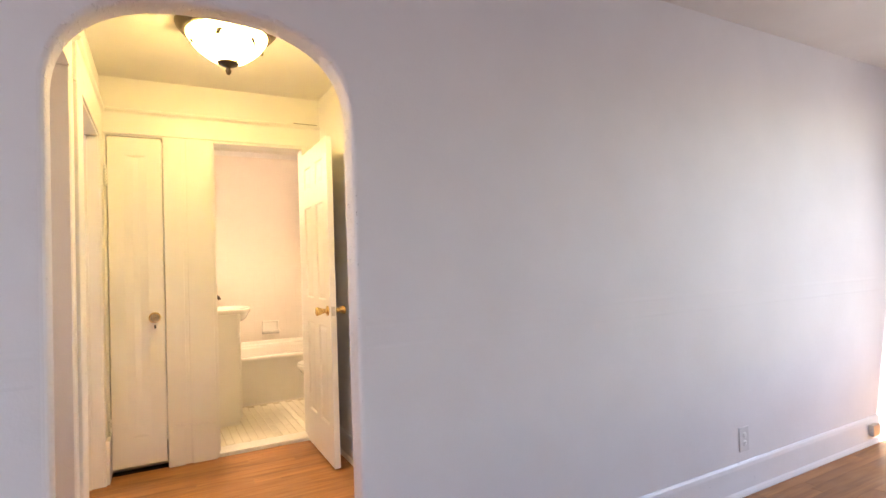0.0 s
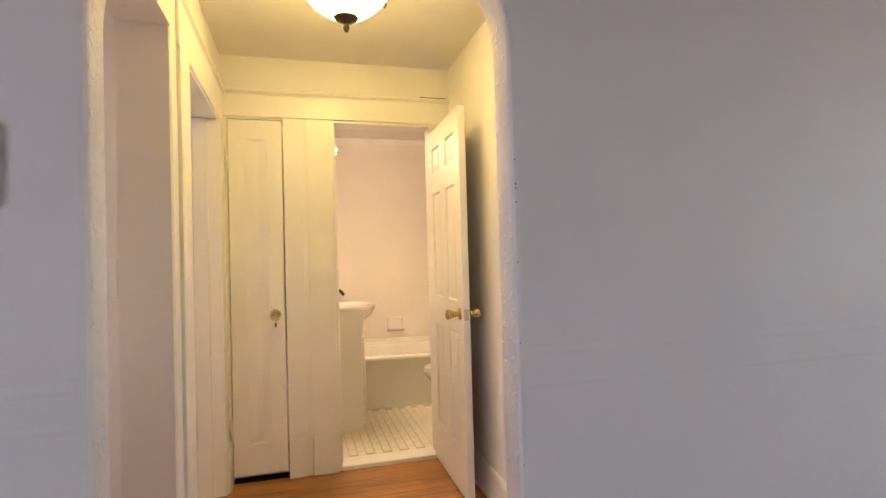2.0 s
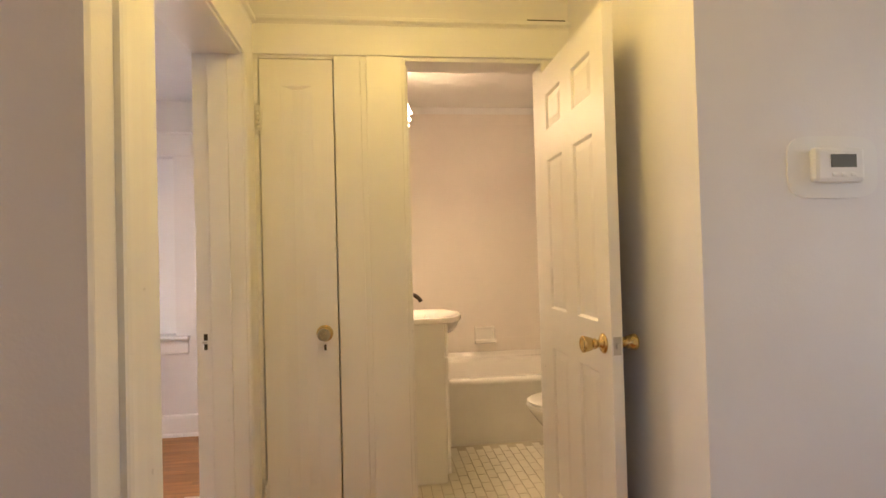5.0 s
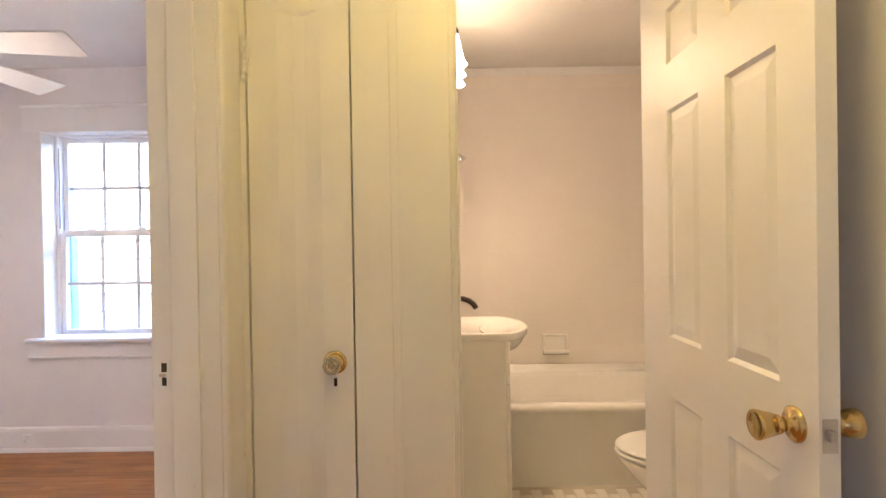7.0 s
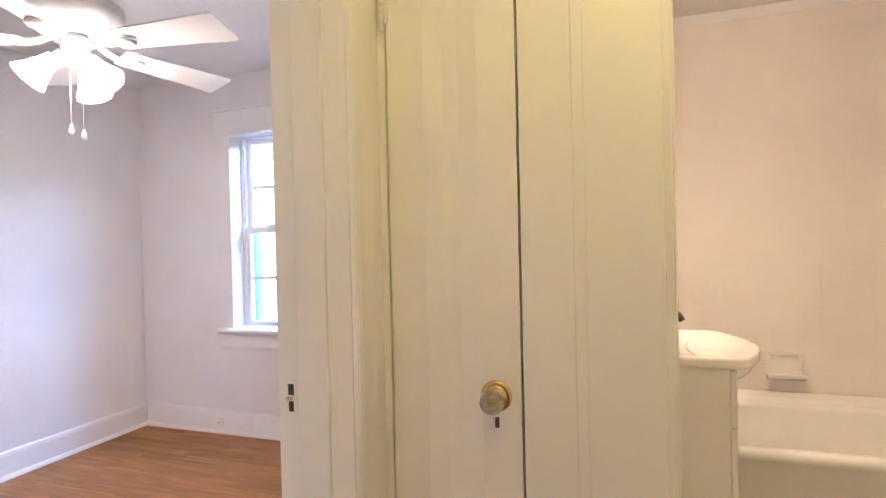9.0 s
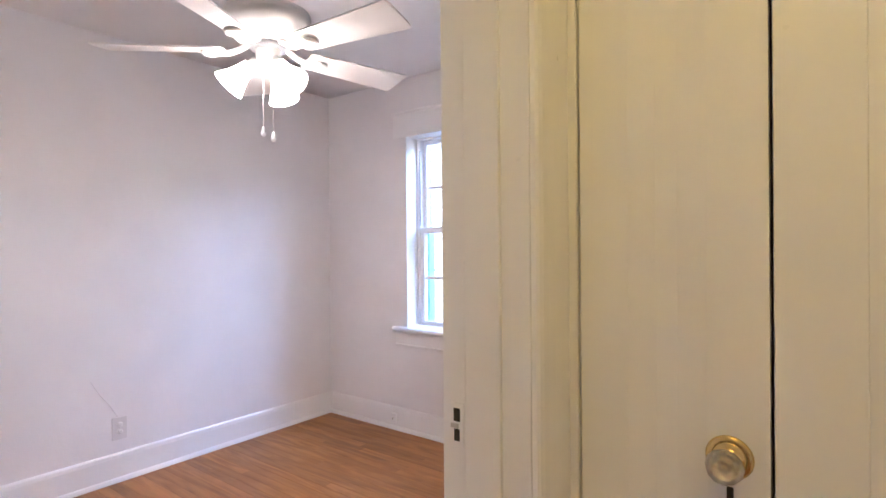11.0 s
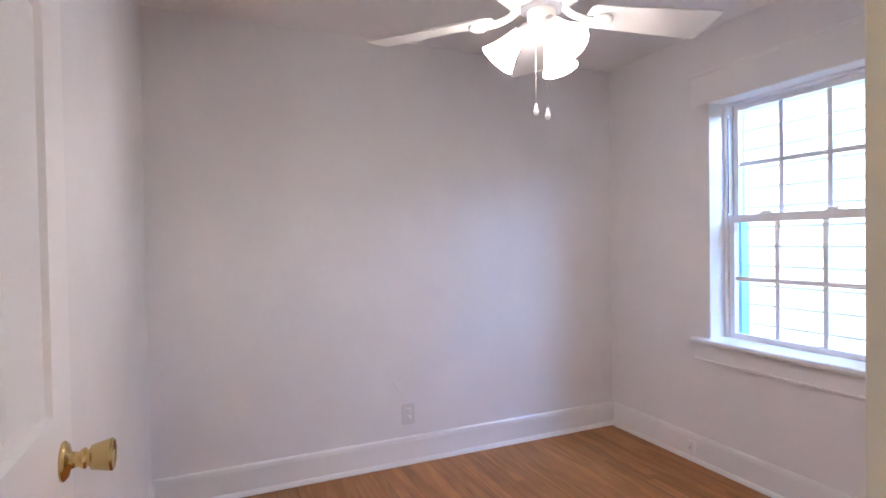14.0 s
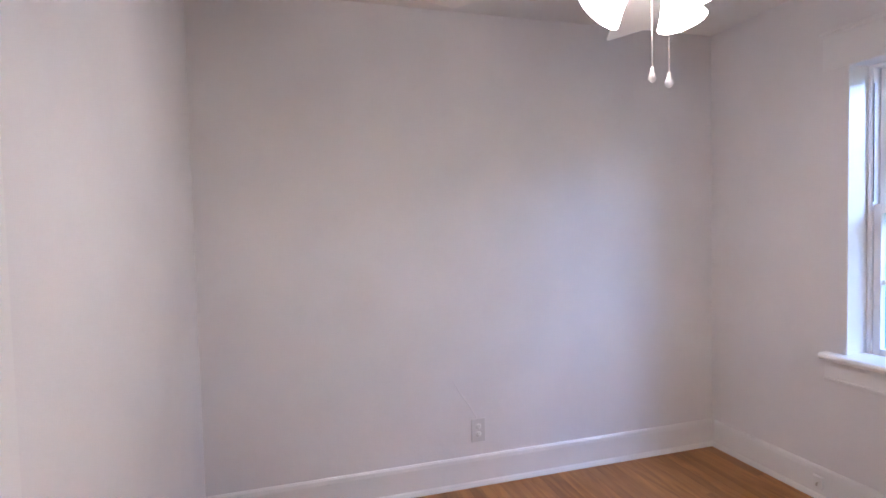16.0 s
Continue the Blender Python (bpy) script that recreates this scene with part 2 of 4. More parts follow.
def extrude(profile, length, bm=None, m=None):
    """A closed (u, v) profile drawn out along the third axis, from 0 to length, then laid by m."""
    bm = bm or bmesh.new()
    m = m or Matrix()
    ends = [[bm.verts.new(m @ Vector((u, v, w))) for u, v in profile] for w in (0, length)]
    n = len(profile)
    for i in range(n):
        bm.faces.new((ends[0][i], ends[0][(i + 1) % n], ends[1][(i + 1) % n], ends[1][i]))
    bm.faces.new(ends[0][::-1])
    bm.faces.new(ends[1])
    return bm


def run_x(profile, x0, x1, y, z, face=-1):
    """A moulding along x; profile in (out from the wall, up); face: the wall looks to -y or +y."""
    m = Matrix(((0, 0, 1, x0), (face, 0, 0, y), (0, 1, 0, z), (0, 0, 0, 1)))
    return extrude(profile, x1 - x0, m=m)


def run_y(profile, y0, y1, x, z, face=1):
    m = Matrix(((face, 0, 0, x), (0, 0, 1, y0), (0, 1, 0, z), (0, 0, 0, 1)))
    return extrude(profile, y1 - y0, m=m)


def structure(name, bm, material, label, smooth=False, category=""):
    return tagged(part(name, bm, material, None, "", smooth), label, category, "", "structure")


# ---- plan ----
CEILING = 2.45
ARCH_F, ARCH_B = 1.797, 1.898          # living-room face and back of the arch wall
ARCH_L, ARCH_R = -0.182, 0.645
HALL_L, HALL_R = -0.234, 1.124          # inner faces of the small hall
HALL_S, PASS_N = 2.697, 2.772            # end of the hall's side wall; north face of the passage behind it
CORR_N = 3.0                          # north face of the cross passage, on the east
CLOSET_Y = 3.914                       # the wall with closet and bathroom doors
BED_E, BED_W, BED_S, BED_N = -0.402, -3.005, 2.885, 5.73
BATH_S, BATH_N, BATH_W, BATH_E = 4.03, 5.87, 0.30, 1.87
TUB_Y = 5.105                          # the tub's apron
LIV_W, LIV_E, LIV_S = -2.6, 4.6, -3.5

# arch wall: one outline with the arched opening
cx, half_w = (ARCH_L + ARCH_R) / 2, (ARCH_R - ARCH_L) / 2
arch = []
for i in range(41):
    a = math.pi * i / 40
    c, s_ = math.cos(a), math.sin(a)
    k = 2 / 2.5
    arch.append((cx - half_w * math.copysign(abs(c) ** k, c), 1.69 + 0.32 * abs(s_) ** k))
outline = [(LIV_W, 0), (LIV_W, CEILING), (LIV_E, CEILING), (LIV_E, 0), (ARCH_R, 0)] + arch[::-1] + [(ARCH_L, 0)]
bm = bmesh.new()
f0 = bm.faces.new([bm.verts.new((x, ARCH_F, z)) for x, z in outline])
got = bmesh.ops.extrude_face_region(bm, geom=[f0])
bmesh.ops.translate(bm, vec=(0, ARCH_B - ARCH_F, 0), verts=[g for g in got["geom"] if isinstance(g, bmesh.types.BMVert)])
edges = [e for e in bm.edges if abs(e.verts[0].co.y - e.verts[1].co.y) < 1e-6
         and all(ARCH_L - 0.01 < v.co.x < ARCH_R + 0.01 for v in e.verts) and max(v.co.z for v in e.verts) > 0.01]
bmesh.ops.bevel(bm, geom=edges, offset=0.016, segments=3, affect="EDGES", profile=0.5)
wall_arch = structure("wall_arch", bm, WALL, "white painted plaster wall with an arched opening")
wall_arch.data.materials.append(PLASTER)
for p in wall_arch.data.polygons:
    c = p.center
    if ARCH_L - 0.005 < c.x < ARCH_R + 0.005 and c.z > 0.01 and abs(p.normal.y) < 0.995:
        p.material_index = 1
        p.use_smooth = True

# living room shell, with unseen window openings behind and to the side; the west one is added for light
structure("wall_living_west", boxes((LIV_W - 0.15, LIV_W, LIV_S - 0.12, -2.1, 0, CEILING), (LIV_W - 0.15, LIV_W, -0.3, ARCH_B, 0, CEILING),
          (LIV_W - 0.15, LIV_W, -2.1, -0.3, 0, 0.72), (LIV_W - 0.15, LIV_W, -2.1, -0.3, 2.2, CEILING)), WALL, "white painted living room wall with an unseen window opening")
structure("wall_living_east", boxes((LIV_E, LIV_E + 0.15, LIV_S - 0.12, -0.7, 0, CEILING), (LIV_E, LIV_E + 0.15, 1.1, ARCH_B, 0, CEILING),
          (LIV_E, LIV_E + 0.15, -0.7, 1.1, 0, 0.72), (LIV_E, LIV_E + 0.15, -0.7, 1.1, 2.2, CEILING)), WALL, "white painted living room wall with an unseen window opening")
structure("wall_living_south", boxes((LIV_W, LIV_E, LIV_S - 0.12, LIV_S, 0, CEILING)), WALL, "plain white painted living room wall")
structure("ceiling_living", boxes((LIV_W - 0.12, LIV_E + 0.15, LIV_S - 0.12, ARCH_F, CEILING, CEILING + 0.12)), CEIL, "white painted plaster living room ceiling")

# passage walls, hall walls
structure("wall_hall_west", boxes(
    (BED_E, HALL_L, ARCH_B, 2.72, 2.085, CEILING), (BED_E, HALL_L, 2.72, 2.965, 0, CEILING),
    (BED_E, HALL_L, 2.965, 3.78, 2.05, CEILING), (BED_E, HALL_L, 3.78, CLOSET_Y, 0, CEILING)), WALL, "white painted wall with the bedroom doorway in it")
# the end of that wall, its face slanted to shade darker, reaches past the passage wall behind it
structure("wall_hall_end", extrude([(BED_E, HALL_S - 0.004), (HALL_L - 0.006, HALL_S + 0.012), (HALL_L, HALL_S + 0.02), (HALL_L, 2.719), (BED_E, 2.719)], 2.084), WALL, "white plastered end of the hall wall")
structure("wall_bedroom_south", boxes((BED_W - 0.14, BED_E, PASS_N, BED_S, 0, CEILING)), WALL, "white painted plaster wall of the bedroom")
# the openings in both passage end walls are unseen, made for the fill lamps
structure("wall_passage_west", boxes((-1.9, -1.78, ARCH_B, 2.0, 0, CEILING), (-1.9, -1.78, 2.6, PASS_N, 0, CEILING), (-1.9, -1.78, 2.0, 2.6, 0, 0.85), (-1.9, -1.78, 2.0, 2.6, 2.05, CEILING)), WALL, "plain white painted passage end wall")
structure("wall_hall_east", boxes((HALL_R, HALL_R + 0.14, CORR_N, CLOSET_Y, 0, CEILING)), WALL, "white painted plaster wall beside the open bathroom door")
structure("wall_passage_north", boxes((HALL_R + 0.14, 2.7, CORR_N, CORR_N + 0.12, 0, CEILING)), WALL, "white painted passage wall with a thermostat")
structure("wall_passage_east", boxes((2.58, 2.7, ARCH_B, 2.1, 0, CEILING), (2.58, 2.7, 2.8, CORR_N, 0, CEILING), (2.58, 2.7, 2.1, 2.8, 0, 0.85), (2.58, 2.7, 2.1, 2.8, 2.05, CEILING)), WALL, "plain white painted passage end wall")
CLO_L, CLO_R, CLO_H = -0.2, 0.103, 2.085
BTH_L, BTH_R, BTH_H = 0.39, 1.005, 2.092
structure("wall_closet", boxes(
    (BED_E, CLO_L - 0.002, CLOSET_Y, BATH_S, 0, CEILING), (CLO_L - 0.002, CLO_R + 0.002, CLOSET_Y, BATH_S, CLO_H, CEILING),
    (CLO_R + 0.002, BTH_L, CLOSET_Y, BATH_S, 0, CEILING), (BTH_L, BTH_R, CLOSET_Y, BATH_S, BTH_H, CEILING),
    (BTH_R, HALL_R + 0.14, CLOSET_Y, BATH_S, 0, CEILING)), WALL, "white painted wall with closet and bathroom doorways")
structure("ceiling_hall", boxes((-1.9, 2.7, ARCH_F, CLOSET_Y, CEILING, CEILING + 0.12)), CEIL, "white painted plaster hall ceiling")
# closet interior
structure("wall_closet_back", boxes((BED_E, BATH_W - 0.1, 4.5, 4.6, 0, CEILING)), WALL, "plain white closet back wall")

# bedroom shell
WIN_L, WIN_R, WIN_B, WIN_T = -2.212, -1.215, 0.726, 2.043
structure("wall_bedroom_west", boxes((BED_W - 0.14, BED_W, BED_S, BED_N + 0.2, 0, CEILING)), WALL, "white painted bedroom wall with soft daylight on it")
structure("wall_bedroom_north", boxes(
    (BED_W, WIN_L, BED_N, BED_N + 0.2, 0, CEILING), (WIN_R, BED_E, BED_N, BED_N + 0.2, 0, CEILING),
    (WIN_L, WIN_R, BED_N, BED_N + 0.2, 0, WIN_B - 0.03), (WIN_L, WIN_R, BED_N, BED_N + 0.2, WIN_T, CEILING)), WALL, "white painted bedroom wall around the sash window")
structure("wall_bedroom_east", boxes((BED_E, BED_E + 0.12, BATH_S, BED_N + 0.2, 0, CEILING)), WALL, "white painted bedroom wall behind the closet")
structure("ceiling_bedroom", boxes((BED_W - 0.14, BED_E, BED_S - 0.16, BED_N + 0.2, CEILING, CEILING + 0.12)), CEIL, "white painted plaster bedroom ceiling")

# bathroom shell
structure("wall_bath_west", boxes((BATH_W - 0.1, BATH_W, BATH_S, TUB_Y - 0.012, 0, CEILING), (BATH_W - 0.1, 0.39, TUB_Y - 0.012, BATH_N + 0.12, 0, CEILING)), TILE, "glossy pale wall of the bathroom behind the basin")
structure("wall_bath_north", boxes((0.39, BATH_E + 0.12, BATH_N + 0.0015, BATH_N + 0.12, 0, CEILING)), WALLGROUT, "tiled bathroom wall above the tub")
structure("wall_bath_east", boxes((BATH_E, BATH_E + 0.12, BATH_S, BATH_N + 0.0015, 0, CEILING)), WALL, "white painted bathroom wall")
structure("wall_bath_south_east", boxes((HALL_R + 0.14, BATH_E + 0.12, BATH_S - 0.12, BATH_S, 0, CEILING)), WALL, "white painted bathroom wall beside the door")
structure("ceiling_bath", boxes((BED_E, BATH_E + 0.12, CLOSET_Y, BATH_N + 0.12, CEILING, CEILING + 0.12)), CEIL, "white painted bathroom ceiling")
structure("crown_bath", run_x([(0, 0), (0.005, 0), (0.008, 0.02), (0.014, 0.04), (0.016, 0.05), (0, 0.05)], 0.392, BATH_E, BATH_N, CEILING - 0.052), TRIM, "white painted crown moulding above bathroom tiles", category="trim")

# subfloors
structure("floor_living", boxes((LIV_W - 0.12, LIV_E + 0.15, LIV_S - 0.12, ARCH_B, -0.2, -0.012)), DARK, "subfloor under the living room boards")
floor_hall = structure("floor_hall", boxes((-1.9, 2.7, ARCH_B, BATH_S, -0.2, -0.012)), DARK, "oiled oak strip floor of the hall")
floor_bedroom = structure("floor_bedroom", boxes((BED_W - 0.14, BED_E, HALL_S + 0.003, BED_N + 0.2, -0.2, -0.012)), DARK, "oiled oak strip floor of the bedroom")
floor_bath = structure("floor_bath", boxes((BED_E, BATH_E + 0.12, BATH_S, BATH_N + 0.12, -0.2, 0.008)), GROUT, "bathroom floor of small cream tiles")

# outside: ground and the neighbour's clapboard wall
structure("ground", boxes((-300, 300, -300, 300, -0.9, -0.6)), GROUNDM, "bare ground between the houses")

# ---- mouldings ----
BASE = [(0, 0), (0.03, 0), (0.03, 0.008), (0.024, 0.02), (0.016, 0.026), (0.015, 0.13), (0.012, 0.148), (0.006, 0.157), (0, 0.157)]
for nm, bm, lab in (
    ("baseboard_bedroom_west", run_y(BASE, BED_S, BED_N, BED_W, 0, 1), "bedroom"),
    ("baseboard_bedroom_north", run_x(BASE, BED_W + 0.03, BED_E, BED_N, 0, -1), "bedroom"),
    ("baseboard_bedroom_south", run_x(BASE, BED_W + 0.03, BED_E, BED_S, 0, 1), "bedroom"),
    ("baseboard_bedroom_east", run_y(BASE, 3.93, BED_N - 0.03, BED_E, 0, -1), "bedroom"),
    ("baseboard_living", run_x([(u, v * 1.02) for u, v in BASE], ARCH_R + 0.02, LIV_E, ARCH_F, 0, -1), "living room"),
    ("baseboard_living_west", run_x([(u, v * 1.02) for u, v in BASE], LIV_W, ARCH_L - 0.02, ARCH_F, 0, -1), "living room"),
    ("baseboard_hall_east", run_y(BASE, CORR_N, CLOSET_Y, HALL_R, 0, -1), "hall"),
    ("baseboard_passage_north", run_x(BASE, HALL_R, 2.58, CORR_N, 0, -1), "passage"),
    ("baseboard_passage_west", run_x(BASE, -1.78, BED_E - 0.001, PASS_N, 0, -1), "passage"),
):
    structure(nm, bm, TRIM, "white gloss-painted " + lab + " baseboard with shoe moulding", category="baseboard")

# old chair-rail scar: a low painted-over batten across the living-room wall
SCAR = [(0, 0), (0.0011, 0.01), (0.0007, 0.022), (0.0006, 0.07), (0.0012, 0.08), (0, 0.094)]
structure("trim_living_scar", run_x(SCAR, ARCH_R + 0.03, LIV_E, ARCH_F, 0.945, -1), WALL, "faint painted-over ridge of a removed chair rail", category="trim")
structure("trim_living_scar_west", run_x(SCAR, LIV_W, ARCH_L - 0.03, ARCH_F, 0.945, -1), WALL, "faint painted-over ridge of a removed chair rail", category="trim")

# hall: board and picture rail round the top of the doors
RAIL = [(0, 0), (0.012, 0.0), (0.016, 0.008), (0.03, 0.016), (0.032, 0.028), (0.02, 0.034), (0, 0.036)]
structure("trim_hall_head_west", boxes((HALL_L, HALL_L + 0.014, 2.79, CLOSET_Y - 0.014, 2.052, 2.214), bevel=0.003), TRIM, "white painted head board over the bedroom doorway", category="trim")
structure("trim_hall_head_north", boxes((HALL_L, HALL_R, CLOSET_Y - 0.014, CLOSET_Y, 2.096, 2.222), bevel=0.003), TRIM, "white painted head board over closet and bathroom doors", category="trim")
structure("picture_rail_west", run_y(RAIL, 2.785, CLOSET_Y, HALL_L, 2.214, 1), TRIM, "white painted picture rail in the hall", category="trim")
structure("picture_rail_north", run_x(RAIL, HALL_L + 0.03, HALL_R, CLOSET_Y, 2.222, -1), TRIM, "white painted picture rail with a split joint", category="trim")


def casing_y(name, y0, y1, x, z0, z1, face):
    """Upright door casing on a wall that looks along x: flat board with a bead at each edge."""
    w = y1 - y0
    prof = [(0, 0), (0.013, 0), (0.017, 0.006), (0.0185, 0.018), (0.0165, 0.04), (0.016, w * 0.5), (0.0175, w * 0.66), (0.0175, w - 0.014), (0.014, w), (0, w)]
    m = Matrix(((face, 0, 0, x), (0, 1, 0, y0), (0, 0, 1, z0), (0, 0, 0, 1)))
    return structure(name, extrude(prof, z1 - z0, m=m), TRIM, "thickly painted white door casing with rounded beads", category="trim")


casing_y("casing_bedroom_near", 2.80, 2.962, HALL_L, 0, 2.05, 1)
casing_y("casing_bedroom_far", 3.772, 3.905, HALL_L, 0, 2.05, 1)
structure("casing_closet_left", boxes((HALL_L, CLO_L - 0.003, CLOSET_Y - 0.012, CLOSET_Y, 0, 2.094), bevel=0.003), TRIM, "narrow white painted closet door casing", category="trim")
structure("casing_closet_right", boxes((CLO_R + 0.0005, 0.214, CLOSET_Y - 0.0145, CLOSET_Y, 0, 2.094), bevel=0.0025), TRIM, "wide white painted casing beside the closet door", category="trim")
structure("casing_bath_left", boxes((0.236, BTH_L - 0.004, CLOSET_Y - 0.0145, CLOSET_Y, 0, 2.094), bevel=0.0025), TRIM, "wide white painted casing beside the bathroom door", category="trim")
structure("casing_groove", boxes((0.214, 0.236, CLOSET_Y - 0.0128, CLOSET_Y, 0, 2.088), bevel=0.0008), TRIM, "recessed white strip between two casings", category="trim")
structure("plinth_closet", boxes((CLO_R + 0.004, 0.2, CLOSET_Y - 0.03, CLOSET_Y - 0.018, 0, 0.25), bevel=0.004), TRIM, "white painted plinth block", category="trim")
structure("plinth_bath", boxes((0.24, BTH_L - 0.002, CLOSET_Y - 0.03, CLOSET_Y - 0.018, 0, 0.245), bevel=0.004), TRIM, "white painted plinth block", category="trim")
structure("plinth_corner", boxes((HALL_L + 0.002, HALL_L + 0.034, 3.79, CLOSET_Y - 0.02, 0, 0.25), bevel=0.004), TRIM, "white painted plinth block in the corner", category="trim")
# bedroom door frame lining, with a rebate on the bedroom side
for jamb, b in (("jamb_bedroom_far", (BED_E - 0.012, HALL_L + 0.004, 3.768, 3.782, 0, 2.05)), ("stop_bedroom_far", (BED_E + 0.045, HALL_L - 0.05, 3.758, 3.768, 0, 2.04)),
                ("jamb_bedroom_near", (BED_E - 0.012, HALL_L + 0.004, 2.963, 2.975, 0, 2.05)), ("jamb_bedroom_head", (BED_E - 0.012, HALL_L + 0.004, 2.975, 3.768, 2.04, 2.052))):
    structure(jamb, boxes(b, bevel=0.002), TRIM, "white painted door lining of the bedroom doorway", category="trim")
structure("casing_bedroom_inner", boxes((BED_E - 0.018, BED_E, 3.783, 3.9, 0, 2.05), (BED_E - 0.018, BED_E, 2.9, 3.9, 2.052, 2.17), bevel=0.004), TRIM, "white painted casing on the bedroom side", category="trim")
for jamb, b in (("jamb_bath_west", (BTH_L - 0.004, BTH_L + 0.012, CLOSET_Y - 0.004, BATH_S + 0.01, 0, BTH_H)), ("stop_bath_west", (BTH_L + 0.012, BTH_L + 0.022, CLOSET_Y + 0.04, BATH_S - 0.02, 0, BTH_H - 0.014)),
                ("jamb_bath_east", (BTH_R - 0.012, BTH_R + 0.004, CLOSET_Y - 0.004, BATH_S + 0.01, 0, BTH_H)), ("jamb_bath_head", (BTH_L + 0.012, BTH_R - 0.012, CLOSET_Y - 0.004, BATH_S + 0.01, BTH_H - 0.014, BTH_H))):
    structure(jamb, boxes(b, bevel=0.002), TRIM, "white painted door lining of the bathroom doorway", category="trim")
structure("threshold_bath", boxes((BTH_L + 0.012, BTH_R - 0.012, CLOSET_Y - 0.01, BATH_S + 0.02, -0.01, 0.026), bevel=0.006), TRIM, "worn white painted bathroom threshold", category="trim")
structure("trim_hall_split", boxes((0.93, 1.1, CLOSET_Y - 0.0335, CLOSET_Y - 0.03, 2.254, 2.257)), DARK, "dark split above the picture rail", category="trim")

# ---- doors ----


def panel_piece(bm, x0, x1, z0, z1, t, proud=0.006):
    """A raised panel, the same on both faces, with sloped margins."""
    for s in (1, -1):
        yb, yt = s * (t / 2 - 0.009), s * (t / 2 - 0.009 + proud)
        a = [bm.verts.new(v) for v in ((x0, yb, z0), (x1, yb, z0), (x1, yb, z1), (x0, yb, z1))]
        i = 0.028
        b = [bm.verts.new(v) for v in ((x0 + i, yt, z0 + i), (x1 - i, yt, z0 + i), (x1 - i, yt, z1 - i), (x0 + i, yt, z1 - i))]
        for k in range(4):
            bm.faces.new((a[k], a[(k + 1) % 4], b[(k + 1) % 4], b[k]))
        bm.faces.new(b)
    return bm


def sloped_frame(bm, x0, x1, z0, z1, t, d=0.009, s=0.008):
    """The sloped sticking that leads from the door's face down to a panel."""
    for sgn in (1, -1):
        a = [(x0, z0), (x1, z0), (x1, z1), (x0, z1)]
        b = [(x0 + s, z0 + s), (x1 - s, z0 + s), (x1 - s, z1 - s), (x0 + s, z1 - s)]
        va = [bm.verts.new((x, sgn * t / 2, z)) for x, z in a]
        vb = [bm.verts.new((x, sgn * (t / 2 - d), z)) for x, z in b]
        for k in range(4):
            bm.faces.new((va[k], va[(k + 1) % 4], vb[(k + 1) % 4], vb[k]))


def brass_knob(parent, x, y, z, s, label="polished brass knob"):
    """Round rose, neck and a tapered drum knob that points along s*y."""
    m = Matrix.Translation((x, y, z)) @ Matrix.Rotation(radians(-90 * s), 4, "X")
    k = part("knob", lathe([(0, 0), (0.032, 0), (0.032, 0.003), (0.026, 0.008), (0.014, 0.011), (0.012, 0.022), (0.017, 0.028), (0.0175, 0.031), (0.012, 0.035),
                            (0.02, 0.04), (0.0265, 0.066), (0.0265, 0.07), (0.0235, 0.072), (0.021, 0.068), (0, 0.066)], 40, m=m), BRASS, parent, label, True)
    return k


def six_panel_door(name, label, w, h, t=0.035, knob_x=None, knob_z=0.94, lock=(0.86, 1.03), frieze=(1.662, 1.755), mid=0.09):
    d = thing(name, (0, 0, 0), label, "door", kind="structure")
    st, mul = 0.105 * w / 0.76 + 0.008, mid * w / 0.76
    rails = [(0, 0.235), lock, frieze, (h - 0.11, h)]
    xs = [(st, (w - mul) / 2), ((w + mul) / 2, w - st)]
    bm = bmesh.new()
    core = t / 2 - 0.009
    box(bm, 0.004, w - 0.004, -core, core, 0.004, h - 0.004)
    for x0, x1 in ((0, st), (w - st, w)):
        box(bm, x0, x1, -t / 2, t / 2, 0, h)
    for z0, z1 in rails:
        box(bm, st, w - st, -t / 2, t / 2, z0, z1)
    for (a, b), (c, e) in zip(rails, rails[1:]):
        box(bm, (w - mul) / 2, (w + mul) / 2, -t / 2, t / 2, b, c)
        for x0, x1 in xs:
            sloped_frame(bm, x0, x1, b, c, t)
    part("leaf", bm, DOORPAINT, d)
    for (a, b), (c, e) in zip(rails, rails[1:]):
        for x0, x1 in xs:
            part("panel", panel_piece(bmesh.new(), x0 + 0.008, x1 - 0.008, b + 0.008, c - 0.008, t), DOORPAINT, d)
    if knob_x:
        brass_knob(d, knob_x, t / 2, knob_z, 1)
        brass_knob(d, knob_x, -t / 2, knob_z, -1)
        part("latch_plate", boxes((w - 0.0005, w + 0.0015, -0.0125, 0.0125, knob_z - 0.028, knob_z + 0.028)), STEEL, d, "worn steel latch plate")
        part("latch_bolt", boxes((w, w + 0.01, -0.006, 0.006, knob_z - 0.008, knob_z + 0.01), bevel=0.002), STEEL, d, "spring latch bolt")
    return d


# bathroom door, swung open into the hall
door_2 = six_panel_door("door_2", "white six-panel bathroom door, swung wide open", 0.681, 2.008, knob_x=0.621, knob_z=0.942, lock=(0.842, 1.006), frieze=(1.624, 1.75), mid=0.134)
door_2.matrix_world = pose(0.999, 3.926, 0.014, 0, 0, -90.4)
# bedroom door, open against the bedroom wall
door_3 = six_panel_door("door_3", "white six-panel bedroom door, open against the wall", 0.78, 2.03, knob_x=0.715, knob_z=0.945)
door_3.matrix_world = pose(-0.425, 2.958, 0.008, 0, 0, 180 + BED_DOOR)

# closet door: one tall sunk panel, crystal knob
door_1 = thing("door_1", (0, 0, 0), "narrow white painted closet door, closed, with crystal knob", "door", kind="structure")
cw, ch = CLO_R - CLO_L - 0.0085, 2.03
bm = bmesh.new()
